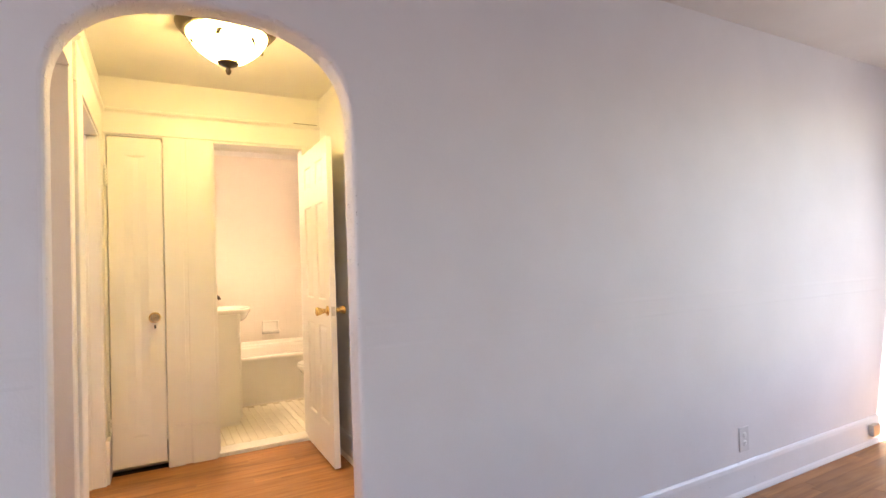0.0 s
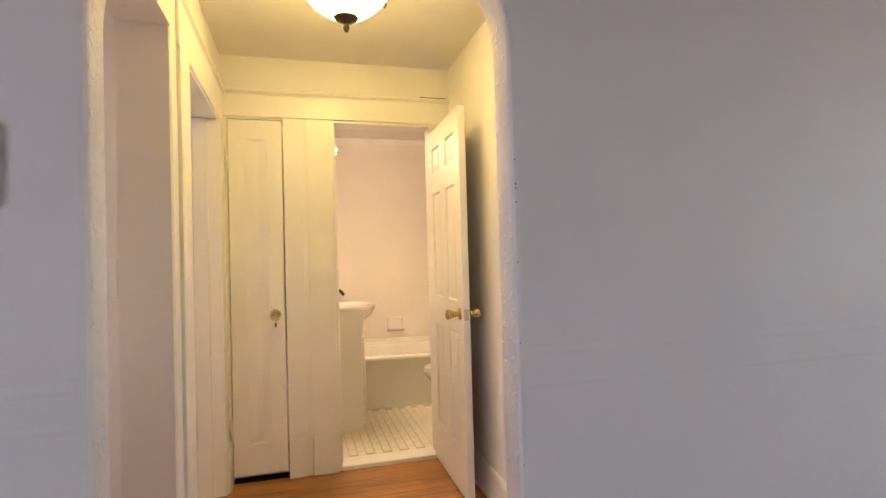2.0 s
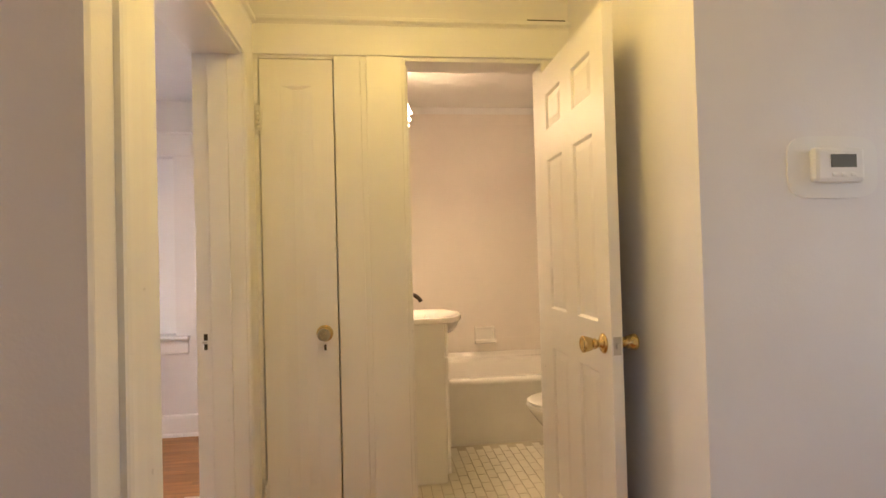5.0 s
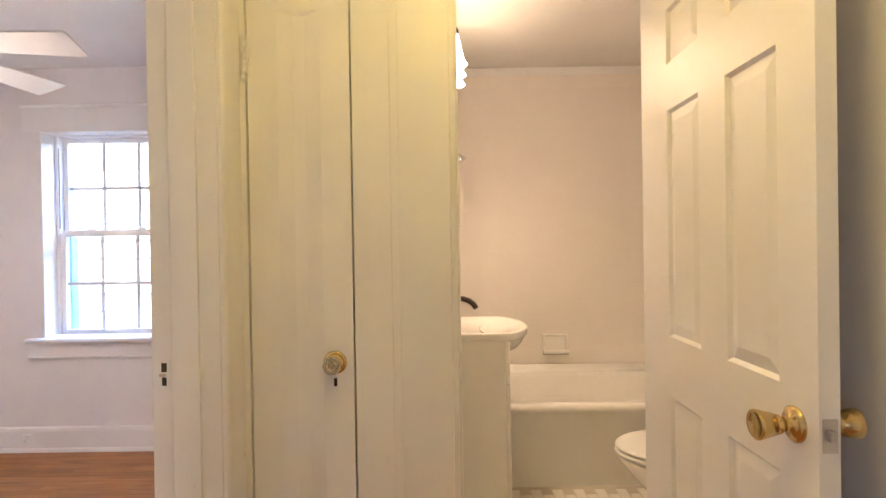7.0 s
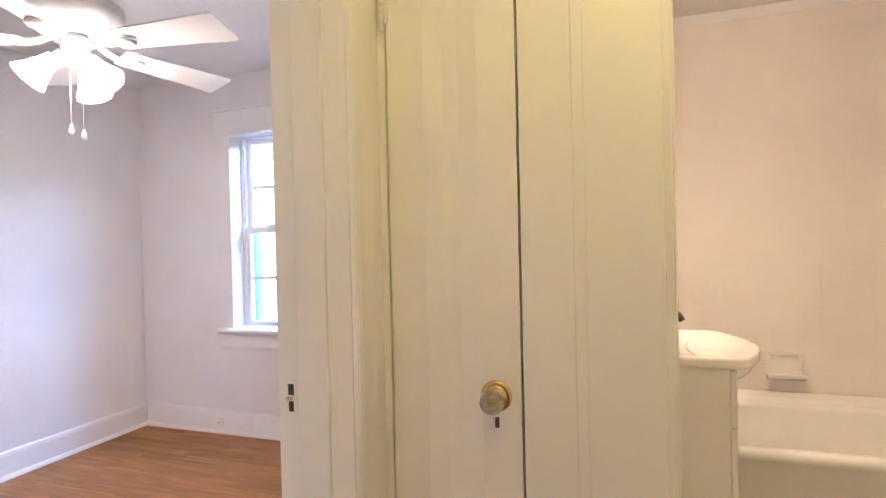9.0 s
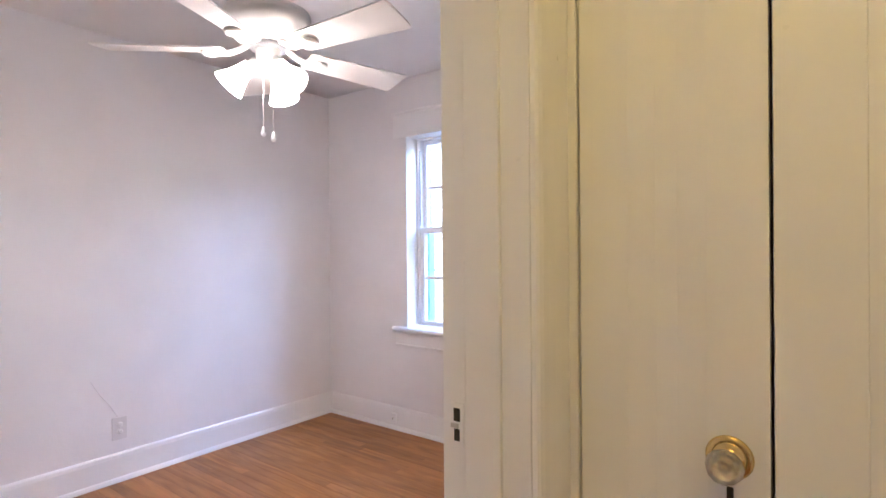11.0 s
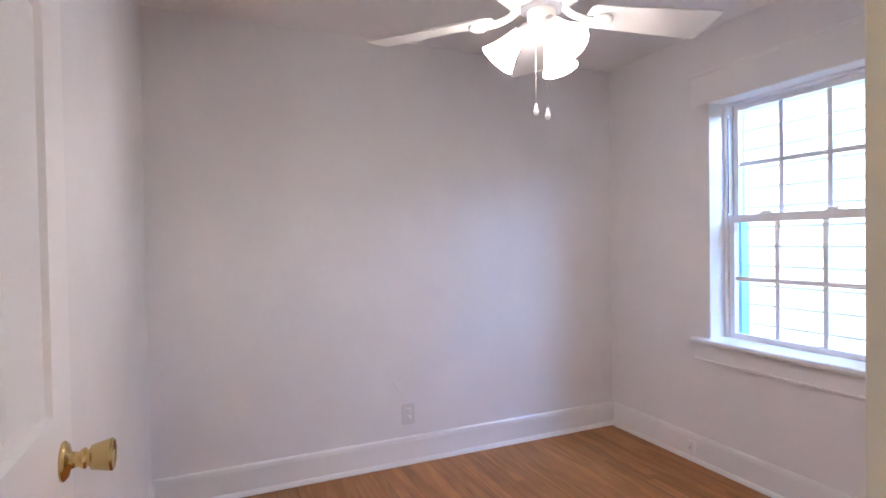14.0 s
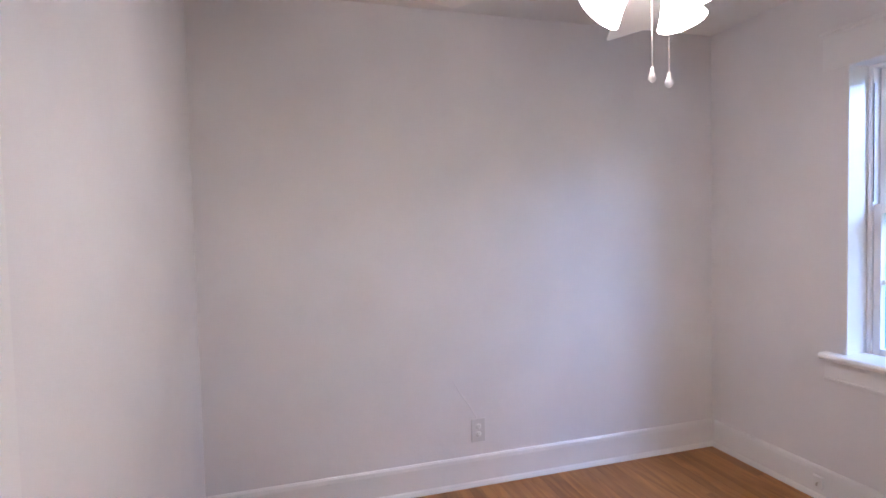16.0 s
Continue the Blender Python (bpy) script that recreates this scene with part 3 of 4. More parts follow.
px0, px1, pz0, pz1 = 0.085, cw - 0.085, 0.17, ch - 0.11
for b in ((0, px0, -0.035, 0, 0, ch), (px1, cw, -0.035, 0, 0, ch), (px0, px1, -0.035, 0, 0, pz0), (px0, px1, -0.035, 0, pz1, ch), (px0, px1, -0.03, -0.0055, pz0, pz1)):
    box(bm, *b)
va = [bm.verts.new((x, 0, z)) for x, z in ((px0, pz0), (px1, pz0), (px1, pz1), (px0, pz1))]
vb = [bm.verts.new((x, -0.0055, z)) for x, z in ((px0 + 0.045, pz0 + 0.014), (px1 - 0.045, pz0 + 0.014), (px1 - 0.045, pz1 - 0.014), (px0 + 0.045, pz1 - 0.014))]
for k in range(4):
    bm.faces.new((va[k], va[(k + 1) % 4], vb[(k + 1) % 4], vb[k]))
bmesh.ops.scale(bm, vec=(1, -1, 1), verts=bm.verts)
part("leaf", bm, DOORPAINT, door_1)
kx, kz = 0.24, 0.9
mk = Matrix.Translation((kx, 0, kz)) @ Matrix.Rotation(radians(90), 4, "X")
rose = part("rose", lathe([(0, 0), (0.026, 0), (0.026, 0.003), (0.02, 0.006), (0.01, 0.008), (0.009, 0.024), (0.013, 0.028), (0, 0.028)], 32, m=mk), BRASS, door_1, "worn brass rose", True)
part("rose_ring", lathe([(0.0245, 0.0), (0.034, 0.0), (0.034, 0.002), (0.028, 0.0045), (0.0245, 0.0042)], 32, m=mk), BRASS, rose, "worn brass ring round the rose", True)
knob = part("knob", lathe([(0, 0.027), (0.014, 0.028), (0.025, 0.038), (0.027, 0.046), (0.024, 0.056), (0.014, 0.063), (0.008, 0.061), (0, 0.06)], 12, m=mk), CRYSTAL, door_1, "faceted clear glass knob")
part("keyhole", boxes((kx - 0.005, kx + 0.006, -0.0015, 0.004, kz - 0.07, kz - 0.045), bevel=0.003), DARK, door_1, "dark keyhole")


def hinge(parent, x, z, y=-0.004):
    h = part("hinge", boxes((x - 0.014, x + 0.01, y - 0.002, y + 0.003, z - 0.05, z + 0.05), bevel=0.001), TRIM, parent, "painted-over butt hinge")
    at = Matrix.Translation((x - 0.003, y - 0.006, z))
    part("hinge_pin", lathe([(0, -0.07), (0.005, -0.069), (0.0085, -0.063), (0.005, -0.056), (0.004, -0.052), (0.004, 0.052), (0.0075, 0.056), (0.0075, 0.06), (0.004, 0.066), (0, 0.068)], 14, m=at), TRIM, h, "", True)
    for k in range(5):
        z0 = -0.05 + k * 0.02
        part("knuckle", lathe([(0.004, z0 + 0.0006), (0.0072, z0 + 0.0016), (0.0072, z0 + 0.0184), (0.004, z0 + 0.0194)], 14, m=at), TRIM, h, "", True)


hinge(door_1, -0.004, 1.786)
hinge(door_1, -0.004, 0.26)
door_1.matrix_world = pose(CLO_L + 0.0035, CLOSET_Y - 0.012, 0.045, 0, 0, 0)

# ---- bedroom window ----
window_1 = thing("window_1", (0, 0, 0), "white vinyl double-hung window with six-pane sashes, closed", "window", kind="structure")
GL, GR, GY = -2.142, -1.438, 5.87
LOCK_X = (-1.97, -1.64)
SL, SR = GL - 0.03, GR + 0.03
FY = GY - 0.034                         # room-side face of the vinyl frame, set deep in the reveal
outer = boxes((WIN_L - 0.01, SL - 0.004, FY, 5.925, WIN_B - 0.02, WIN_T), (SR + 0.004, WIN_R, FY, 5.925, WIN_B - 0.02, WIN_T),
              (SL - 0.004, SR + 0.004, FY, 5.925, 2.029, WIN_T), (SL - 0.004, SR + 0.004, FY, 5.925, WIN_B - 0.02, 0.728), bevel=0.003)
part("window_frame", outer, VINYL, window_1)
for x in (SL - 0.016, SR + 0.008):
    part("sash_track", boxes((x, x + 0.008, FY - 0.006, FY - 0.001, 0.73, 2.02), bevel=0.0015), VINYL, window_1, "thin white track bead")
part("track_slot", boxes((SL - 0.0035, SL + 0.0005, FY + 0.002, FY + 0.006, 1.43, 1.96)), GREYPLASTIC, window_1, "dark slot of the sash track")
# plastered reveal, a little wider at the room
for nm, prof, h0, h1 in (("reveal", [(WIN_L - 0.004, BED_N + 0.001), (WIN_L + 0.006, BED_N + 0.001), (WIN_L + 0.016, FY), (WIN_L - 0.004, FY)], WIN_B, WIN_T),
                         ("reveal", [(WIN_R + 0.004, BED_N + 0.001), (WIN_R - 0.006, BED_N + 0.001), (WIN_R - 0.016, FY), (WIN_R + 0.004, FY)], WIN_B, WIN_T)):
    part(nm, extrude(prof, h1 - h0, m=Matrix.Translation((0, 0, h0))), TRIM, window_1, "white painted window reveal")


def sash(name, y, z0, z1, bottom, top, zm, label):
    s = part(name, boxes((SL, GL, y - 0.016, y + 0.016, z0, z1), (GR, SR, y - 0.016, y + 0.016, z0, z1),
                         (GL, GR, y - 0.016, y + 0.016, z0, z0 + bottom), (GL, GR, y - 0.016, y + 0.016, z1 - top, z1), bevel=0.0025), VINYL, window_1, label)
    a, b = z0 + bottom, z1 - top
    xs = [GL, GL + (GR - GL) / 3, GL + (GR - GL) * 2 / 3, GR]
    for x in xs[1:3]:
        part("muntin", boxes((x - 0.0115, x + 0.0115, y - 0.006, y + 0.006, a, b), bevel=0.002), VINYL, s)
    for x0, x1 in zip(xs, xs[1:]):
        part("muntin", boxes((x0, x1, y - 0.0055, y + 0.0055, zm - 0.0115, zm + 0.0115), bevel=0.002), VINYL, s)
        for c, d in ((a, zm), (zm, b)):
            p = part("pane", boxes((x0 - 0.003, x1 + 0.003, y - 0.0015, y + 0.0015, c - 0.003, d + 0.003)), PANE, s, "clear glass pane")
            p.visible_shadow = False
    return s


lower = sash("lower_sash", GY - 0.012, 0.729, 1.418, 0.032, 0.042, 1.064, "lower sash with muntins")
upper = sash("upper_sash", GY + 0.024, 1.378, 2.028, 0.042, 0.028, 1.698, "upper sash with muntins")
for x in LOCK_X:
    lk = part("sash_lock", boxes((x - 0.028, x + 0.028, GY - 0.024, GY + 0.002, 1.418, 1.425), bevel=0.002), PLASTIC, window_1, "white sash lock")
    part("lock_lever", boxes((x - 0.02, x + 0.03, GY - 0.022, GY - 0.008, 1.425, 1.435), bevel=0.003), PLASTIC, lk)
part("window_sill", run_x([(-0.106, 0.012), (0, 0.012), (0, 0), (0.048, 0), (0.056, 0.006), (0.058, 0.015), (0.054, 0.025), (0.046, 0.03), (-0.106, 0.036)], WIN_L + 0.002, WIN_R - 0.002, BED_N, 0.697, -1), TRIM, window_1, "white painted sill board")
part("sill_horn", run_x([(0.0005, 0), (0.048, 0), (0.056, 0.006), (0.058, 0.015), (0.054, 0.025), (0.046, 0.03), (0.0005, 0.03)], -2.3, WIN_L + 0.001, BED_N, 0.697, -1), TRIM, window_1, "end of the sill board")
part("sill_horn", run_x([(0.0005, 0), (0.048, 0), (0.056, 0.006), (0.058, 0.015), (0.054, 0.025), (0.046, 0.03), (0.0005, 0.03)], WIN_R - 0.001, -1.12, BED_N, 0.697, -1), TRIM, window_1, "end of the sill board")
part("apron", run_x([(0, 0), (0.016, 0.0), (0.02, 0.006), (0.02, 0.014), (0.014, 0.018), (0.013, 0.104), (0, 0.104)], -2.3, -1.13, BED_N, 0.592, -1), TRIM, window_1, "white painted apron with beaded edge")
part("head_casing", boxes((-2.325, -1.09, BED_N - 0.004, BED_N, 2.045, 2.2), bevel=0.0015), TRIM, window_1, "flat white head casing")
part("head_moulding", run_x([(u * 0.45, v * 0.7) for u, v in RAIL], -2.335, -1.08, BED_N, 2.2, -1), TRIM, window_1, "white cap moulding")
# board added outside to carry the cyan light fringe left of the panes
structure("fringe_board", boxes((-2.3, -2.168, 5.935, 6.0, 0.62, 1.41), (-2.3, -2.19, 5.935, 6.0, 1.41, 2.1), bevel=0.004), CYANFRINGE, "added board outside the window, coloured as the cyan light fringe", category="trim")

# the neighbour's house: clapboard wall and eaves
house = thing("neighbour_house", (-3.0, 8.3, -0.6), "sunlit white clapboard house close outside the window", "house")
part("wall", boxes((-7, 1.3, 0.02, 6.0, 0, 3.4)), SIDING, house)
part("roof", boxes((-7.3, 1.5, -0.25, 6.2, 3.4, 3.5), bevel=0.01), GREYPLASTIC, house, "dark roof edge")
clap = bmesh.new()
extrude([(0.02, 0), (-0.022, 0), (-0.001, 0.2), (0.02, 0.2)], 8.3, clap, Matrix(((0, 0, 1, -7), (1, 0, 0, 0), (0, 1, 0, 0), (0, 0, 0, 1))))
first = part("clapboard", clap, SIDING, house)
for i in range(1, 17):
    o = new("clapboard", first.data)
    o.parent, o.location = house, (0, 0, 0.2 * i)

# ---- ceiling fan ----
FX, FY, FZ = FAN_PLACE
fan = thing("ceiling_fan", (FX, FY, 0), "white five-blade ceiling fan with three lit glass shades", "ceiling fan")
part("canopy", lathe([(0, CEILING), (0.075, CEILING), (0.073, CEILING - 0.03), (0.05, CEILING - 0.055), (0.02, CEILING - 0.06), (0, CEILING - 0.06)], 40), FANWHITE, fan, "", True)
part("downrod", lathe([(0.0125, FZ + 0.15), (0.0125, CEILING - 0.05)], 20), FANWHITE, fan, "", True)
part("motor_housing", lathe([(0, FZ + 0.172), (0.05, FZ + 0.17), (0.06, FZ + 0.155), (0.13, FZ + 0.15), (0.148, FZ + 0.14), (0.152, FZ + 0.128), (0.146, FZ + 0.122),
                             (0.15, FZ + 0.112), (0.14, FZ + 0.075), (0.112, FZ + 0.045), (0.085, FZ + 0.032), (0, FZ + 0.032)], 56), FANWHITE, fan, "rounded white motor housing", True)
part("flywheel", lathe([(0, FZ + 0.03), (0.062, FZ + 0.03), (0.062, FZ + 0.012), (0, FZ + 0.012)], 40), GREYPLASTIC, fan, "dark ring under the motor", True)
part("switch_housing", lathe([(0, FZ + 0.014), (0.04, FZ + 0.014), (0.043, FZ + 0.008), (0.043, FZ - 0.034), (0.038, FZ - 0.046), (0.028, FZ - 0.056), (0, FZ - 0.06)], 40), FANWHITE, fan, "", True)
for i in range(5):
    rot = Matrix.Rotation(radians(FAN_PHASE + 72 * i), 4, "Z")
    tilt = Matrix.Translation((0, 0, FZ + 0.006)) @ Matrix.Rotation(radians(-12), 4, "X")
    bm = bmesh.new()
    n = 14
    tip = []
    for k in range(n + 1):
        a = -math.pi / 2 + math.pi * k / n
        tip.append((FAN_R - 0.012 + 0.012 * abs(math.cos(a)) ** 0.5, 0.074 * math.copysign(abs(math.sin(a)) ** 0.45, math.sin(a))))
    prof = [(0.15, -0.044), (0.165, -0.052)] + tip + [(0.165, 0.052), (0.15, 0.044)]
    extrude(prof, 0.006, bm, rot @ tilt)
    blade = part("blade", bm, BLADE, fan, "white painted fan blade")
    iron = bmesh.new()
    tube([(0.05, 0, 0.03), (0.07, 0, 0.024), (0.1, 0, 0.006), (0.14, 0, -0.006), (0.18, 0, -0.006)], 0.011, 10, iron)
    lathe([(0, -0.012), (0.026, -0.012), (0.034, -0.008), (0.034, -0.002), (0, -0.002)], 24, iron, Matrix.Translation((0.2, 0, 0)))
    lathe([(0.02, -0.0135), (0.024, -0.0155), (0.028, -0.0135)], 24, iron, Matrix.Translation((0.2, 0, 0)))
    bmesh.ops.transform(iron, matrix=rot @ Matrix.Translation((0, 0, FZ + 0.004)), verts=iron.verts)
    part("blade_iron", iron, FANWHITE, blade, "white cast bracket", True)
SHADE = [(0.021, 0.0), (0.025, 0.008), (0.027, 0.02), (0.032, 0.04), (0.041, 0.066), (0.05, 0.086), (0.058, 0.102), (0.056, 0.102), (0.047, 0.084), (0.038, 0.065), (0.029, 0.04), (0.024, 0.02)]
for i in range(3):
    a = radians(SHADE_PHASE + 120 * i)
    m = Matrix.Rotation(a, 4, "Z") @ Matrix.Translation((0.062, 0, FZ - 0.05)) @ Matrix.Rotation(radians(180 - 42), 4, "Y")
    arm = bmesh.new()
    lathe([(0, -0.03), (0.014, -0.03), (0.015, -0.004), (0.024, 0.0), (0.025, 0.014), (0.02, 0.016), (0, 0.016)], 24, arm, m)
    arm_ob = part("lamp_arm", arm, FANWHITE, fan, "white lamp holder", True)
    part("shade", lathe([(r, z + 0.006) for r, z in SHADE], 36, None, m), FANSHADE, arm_ob, "lit frosted glass bell shade", True)
    part("bulb", lathe([(0, 0.08), (0.014, 0.077), (0.022, 0.064), (0.022, 0.05), (0.013, 0.03), (0.012, 0.016), (0, 0.016)], 20, None, m), FANBULB, arm_ob, "lit bulb", True)
for x, y, zz in ((-0.012, -0.014, 1.694), (0.022, 0.004, 1.674)):
    bm = bmesh.new()
    z = FZ - 0.055
    tube([(x, y, z), (x, y, zz + 0.02)], 0.0008, 6, bm)
    while z > zz + 0.025:
        lathe([(0, 0.0022), (0.0017, 0.001), (0.0017, -0.001), (0, -0.0022)], 6, bm, Matrix.Translation((x, y, z)))
        z -= 0.0075
    chain = part("pull_chain", bm, STEEL, fan, "beaded metal pull chain")
    part("chain_drop", lathe([(0, 0.022), (0.003, 0.02), (0.005, 0.01), (0.0085, 0.0), (0.0085, -0.006), (0.005, -0.012), (0, -0.014)], 18, None, Matrix.Translation((x, y, zz))), PLASTIC, chain, "white teardrop pull", True)

# ---- hall ceiling light ----
LX, LY = 0.395, 2.91
light = thing("ceiling_light", (LX, LY, 0), "bronze hall ceiling light with a lit alabaster glass bowl", "ceiling light")
part("pan", lathe([(0, CEILING - 0.002), (0.235, CEILING - 0.002), (0.24, CEILING - 0.01), (0.236, CEILING - 0.02), (0.215, CEILING - 0.045), (0.195, CEILING - 0.055), (0.19, CEILING - 0.05), (0, CEILING - 0.048)], 64), BRONZE, light, "dark bronze ceiling pan", True)
part("bowl", lathe([(0.188, CEILING - 0.05), (0.19, CEILING - 0.058), (0.18, CEILING - 0.08), (0.158, CEILING - 0.112), (0.128, CEILING - 0.14), (0.095, CEILING - 0.165), (0.06, CEILING - 0.185), (0.03, CEILING - 0.192), (0, CEILING - 0.194)], 64), BOWL, light, "glowing alabaster glass bowl", True)
part("finial", lathe([(0, CEILING - 0.186), (0.052, CEILING - 0.186), (0.05, CEILING - 0.193), (0.03, CEILING - 0.204), (0.012, CEILING - 0.21), (0.009, CEILING - 0.217), (0.014, CEILING - 0.226), (0.012, CEILING - 0.238), (0.005, CEILING - 0.248), (0, CEILING - 0.25)], 28), BRONZE, light, "bronze finial", True)


def bowl_radius(d):
    """The bowl's radius at d below the ceiling."""
    prof = ((0.058, 0.19), (0.08, 0.18), (0.112, 0.158), (0.14, 0.128), (0.165, 0.095), (0.185, 0.06), (0.194, 0.03))
    for (d0, r0), (d1, r1) in zip(prof, prof[1:]):
        if d <= d1:
            return r0 + (r1 - r0) * (d - d0) / (d1 - d0)
    return 0.03


for turn in (0, 120, 240):
    vine = bmesh.new()
    pts = []
    for k in range(22):
        u = k / 21
        a = radians(turn - 118 + 62 * u)
        d = 0.118 - 0.045 * math.sin(math.pi * u * 0.9)
        r = bowl_radius(d) + 0.006
        pts.append((r * math.cos(a), r * math.sin(a), CEILING - d))
    tube(pts, 0.0036, 6, vine)
    down = []
    for k in range(14):
        u = k / 13
        a = radians(turn - 56 + 14 * math.sin(u * 3.0))
        d = 0.105 + 0.085 * u
        r = bowl_radius(d) + 0.006 + 0.012 * math.sin(u * math.pi)
        down.append((r * math.cos(a), r * math.sin(a), CEILING - d))
    tube(down, 0.0036, 6, vine)
    stem = part("vine", vine, BRONZE, light, "thin bronze vine over the bowl")
    for k in (2, 21):
        p, q = Vector(pts[k]), Vector(pts[k - 2])
        d = (p - q).normalized()
        out = Vector((p.x, p.y, 0)).normalized()
        side = d.cross(out).normalized()
        lf = bmesh.new()
        vs = [lf.verts.new(p + d * a + side * b + out * c) for a, b, c in ((-0.01, 0, 0), (0.006, 0.016, 0.002), (0.018, 0.012, 0.003), (0.036, 0, 0.001), (0.018, -0.012, 0.003), (0.006, -0.016, 0.002), (0.01, 0, 0.008), (0.01, 0, -0.002))]
        for i in range(6):
            lf.faces.new((vs[i], vs[(i + 1) % 6], vs[6]))
            lf.faces.new((vs[(i + 1) % 6], vs[i], vs[7]))
        part("leaf", lf, BRONZE, stem, "small bronze leaf")

# ---- bathroom ----
TY = TUB_Y
tub = thing("bathtub", (0.392, TY, 0.008), "white enamelled built-in bathtub along the tiled wall", "bathtub")
TW, TD, TH = BATH_E - 0.394, BATH_N - TUB_Y - 0.004, 0.43
bm = bmesh.new()


def ring(inset, z, r, n=6):
    pts = []
    x0, x1, y0, y1 = inset, TW - inset, inset, TD - inset
    for cx_, cy_, a0 in ((x1 - r, y1 - r, 0), (x0 + r, y1 - r, 90), (x0 + r, y0 + r, 180), (x1 - r, y0 + r, 270)):
        for k in range(n + 1):
            a = radians(a0 + 90 * k / n)
            pts.append(bm.verts.new((cx_ + r * math.cos(a), cy_ + r * math.sin(a), z)))
    return pts


levels = [(0.012, 0, 0.01), (0.012, TH - 0.06, 0.012), (0.004, TH - 0.04, 0.014), (0.0, TH - 0.022, 0.016), (0.005, TH - 0.007, 0.02), (0.018, TH, 0.025), (0.06, TH, 0.08),
          (0.075, TH - 0.006, 0.1), (0.085, TH - 0.025, 0.11), (0.11, TH - 0.2, 0.13), (0.15, TH - 0.31, 0.14), (0.2, TH - 0.33, 0.12)]
rings = [ring(*v) for v in levels]
for a, b in zip(rings, rings[1:]):
    for i in range(len(a)):
        bm.faces.new((a[i], a[(i + 1) % len(a)], b[(i + 1) % len(b)], b[i]))
bm.faces.new(rings[-1])
part("basin", bm, ENAMEL, tub, "", True)
part("back_ledge", run_x([(0, 0.043), (0.006, 0.043), (0.012, 0.038), (0.02, 0.022), (0.035, 0.009), (0.056, 0.002), (0.07, 0.0005), (0.07, -0.02), (0, -0.02)], 0, TW, TD, TH, -1), ENAMEL, tub, "coved rear lip", True)
structure("caulk_line", boxes((0.392, BATH_E, BATH_N - 0.012, BATH_N - 0.001, 0.4735, 0.4785)), DARK, "dark stained caulk line above the tub", category="trim")

dish = thing("soap_dish", (1.09, BATH_N, 0.617), "white ceramic soap dish set into the wall tiles", "soap dish")
part("frame", boxes((-0.082, -0.066, -0.02, 0, -0.062, 0.064), (0.066, 0.082, -0.02, 0, -0.062, 0.064), (-0.066, 0.066, -0.02, 0, 0.05, 0.064), bevel=0.005), PORCELAIN, dish, "rounded ceramic rim")
part("back", boxes((-0.068, 0.068, -0.006, 0, -0.05, 0.052), bevel=0.002), PORCELAIN, dish)
part("tray", run_x([(0.0, -0.006), (0.03, -0.008), (0.06, 0.004), (0.07, 0.014), (0.071, 0.026), (0.064, 0.03), (0.056, 0.02), (0.02, 0.014), (0, 0.02)], -0.082, 0.082, 0, -0.062, -1), PORCELAIN, dish, "projecting soap tray", True)

vanity = thing("vanity_cabinet", (0, 0, 0), "small white vanity cabinet with a bow-fronted basin", "vanity")
VX, VY0, VY1, VH = 0.63, 4.562, 5.06, 0.878
part("body", boxes((BATH_W, VX - 0.018, VY0, VY1, 0.008, VH), bevel=0.002), CABINET, vanity)
part("drawer_front", boxes((VX - 0.016, VX + 0.002, VY0 + 0.003, VY1 - 0.003, 0.7, VH - 0.006), bevel=0.003), CABINET, vanity, "white false drawer front")
dr = part("cabinet_door", boxes((VX - 0.016, VX + 0.002, VY0 + 0.003, VY1 - 0.003, 0.06, 0.694), bevel=0.003), CABINET, vanity, "white cabinet door")
part("door_knob", lathe([(0, 0), (0.006, 0), (0.006, 0.01), (0.013, 0.016), (0.012, 0.024), (0, 0.026)], 20, None, Matrix.Translation((VX + 0.002, VY1 - 0.06, 0.6)) @ Matrix.Rotation(radians(90), 4, "Y")), CHROME, dr, "small chrome knob", True)
bm = bmesh.new()
edge = [(VX - 0.03, VY0 - 0.012), (VX + 0.008, VY0 - 0.012)]
for k in range(1, 24):
    u = k / 24
    y = VY0 - 0.01 + u * (VY1 - VY0 + 0.02)
    edge.append((VX + 0.016 + 0.094 * math.sin(math.pi * u) ** 0.8, y))
edge += [(VX + 0.008, VY1 + 0.012), (VX - 0.03, VY1 + 0.012)]


def basin_ring(scale, z, off=0.0):
    mx_, my_ = 0.5, (VY0 + VY1) / 2
    return [bm.verts.new((mx_ + (x - mx_) * scale + off, my_ + (y - my_) * scale, z)) for x, y in [(BATH_W, VY0 - 0.012)] + edge + [(BATH_W, VY1 + 0.012)]]


rs = [basin_ring(0.985, VH + 0.001), basin_ring(0.996, VH + 0.004), basin_ring(1.0, VH + 0.01), basin_ring(1.0, VH + 0.026), basin_ring(0.994, VH + 0.032), basin_ring(0.975, VH + 0.035),
      basin_ring(0.93, VH + 0.034), basin_ring(0.85, VH + 0.03), basin_ring(0.72, VH + 0.021), basin_ring(0.55, VH + 0.012), basin_ring(0.35, VH + 0.007), basin_ring(0.15, VH + 0.005)]
for a, b in zip(rs, rs[1:]):
    for i in range(len(a)):
        bm.faces.new((a[i], a[(i + 1) % len(a)], b[(i + 1) % len(b)], b[i]))
bm.faces.new(rs[0][::-1])
bm.faces.new(rs[-1])
part("basin", bm, PORCELAIN, vanity, "white ceramic bow-fronted basin", True)
under = lathe([(0, -1.0), (0.35, -0.94), (0.65, -0.76), (0.86, -0.5), (0.97, -0.22), (1.0, 0.0)], 32)
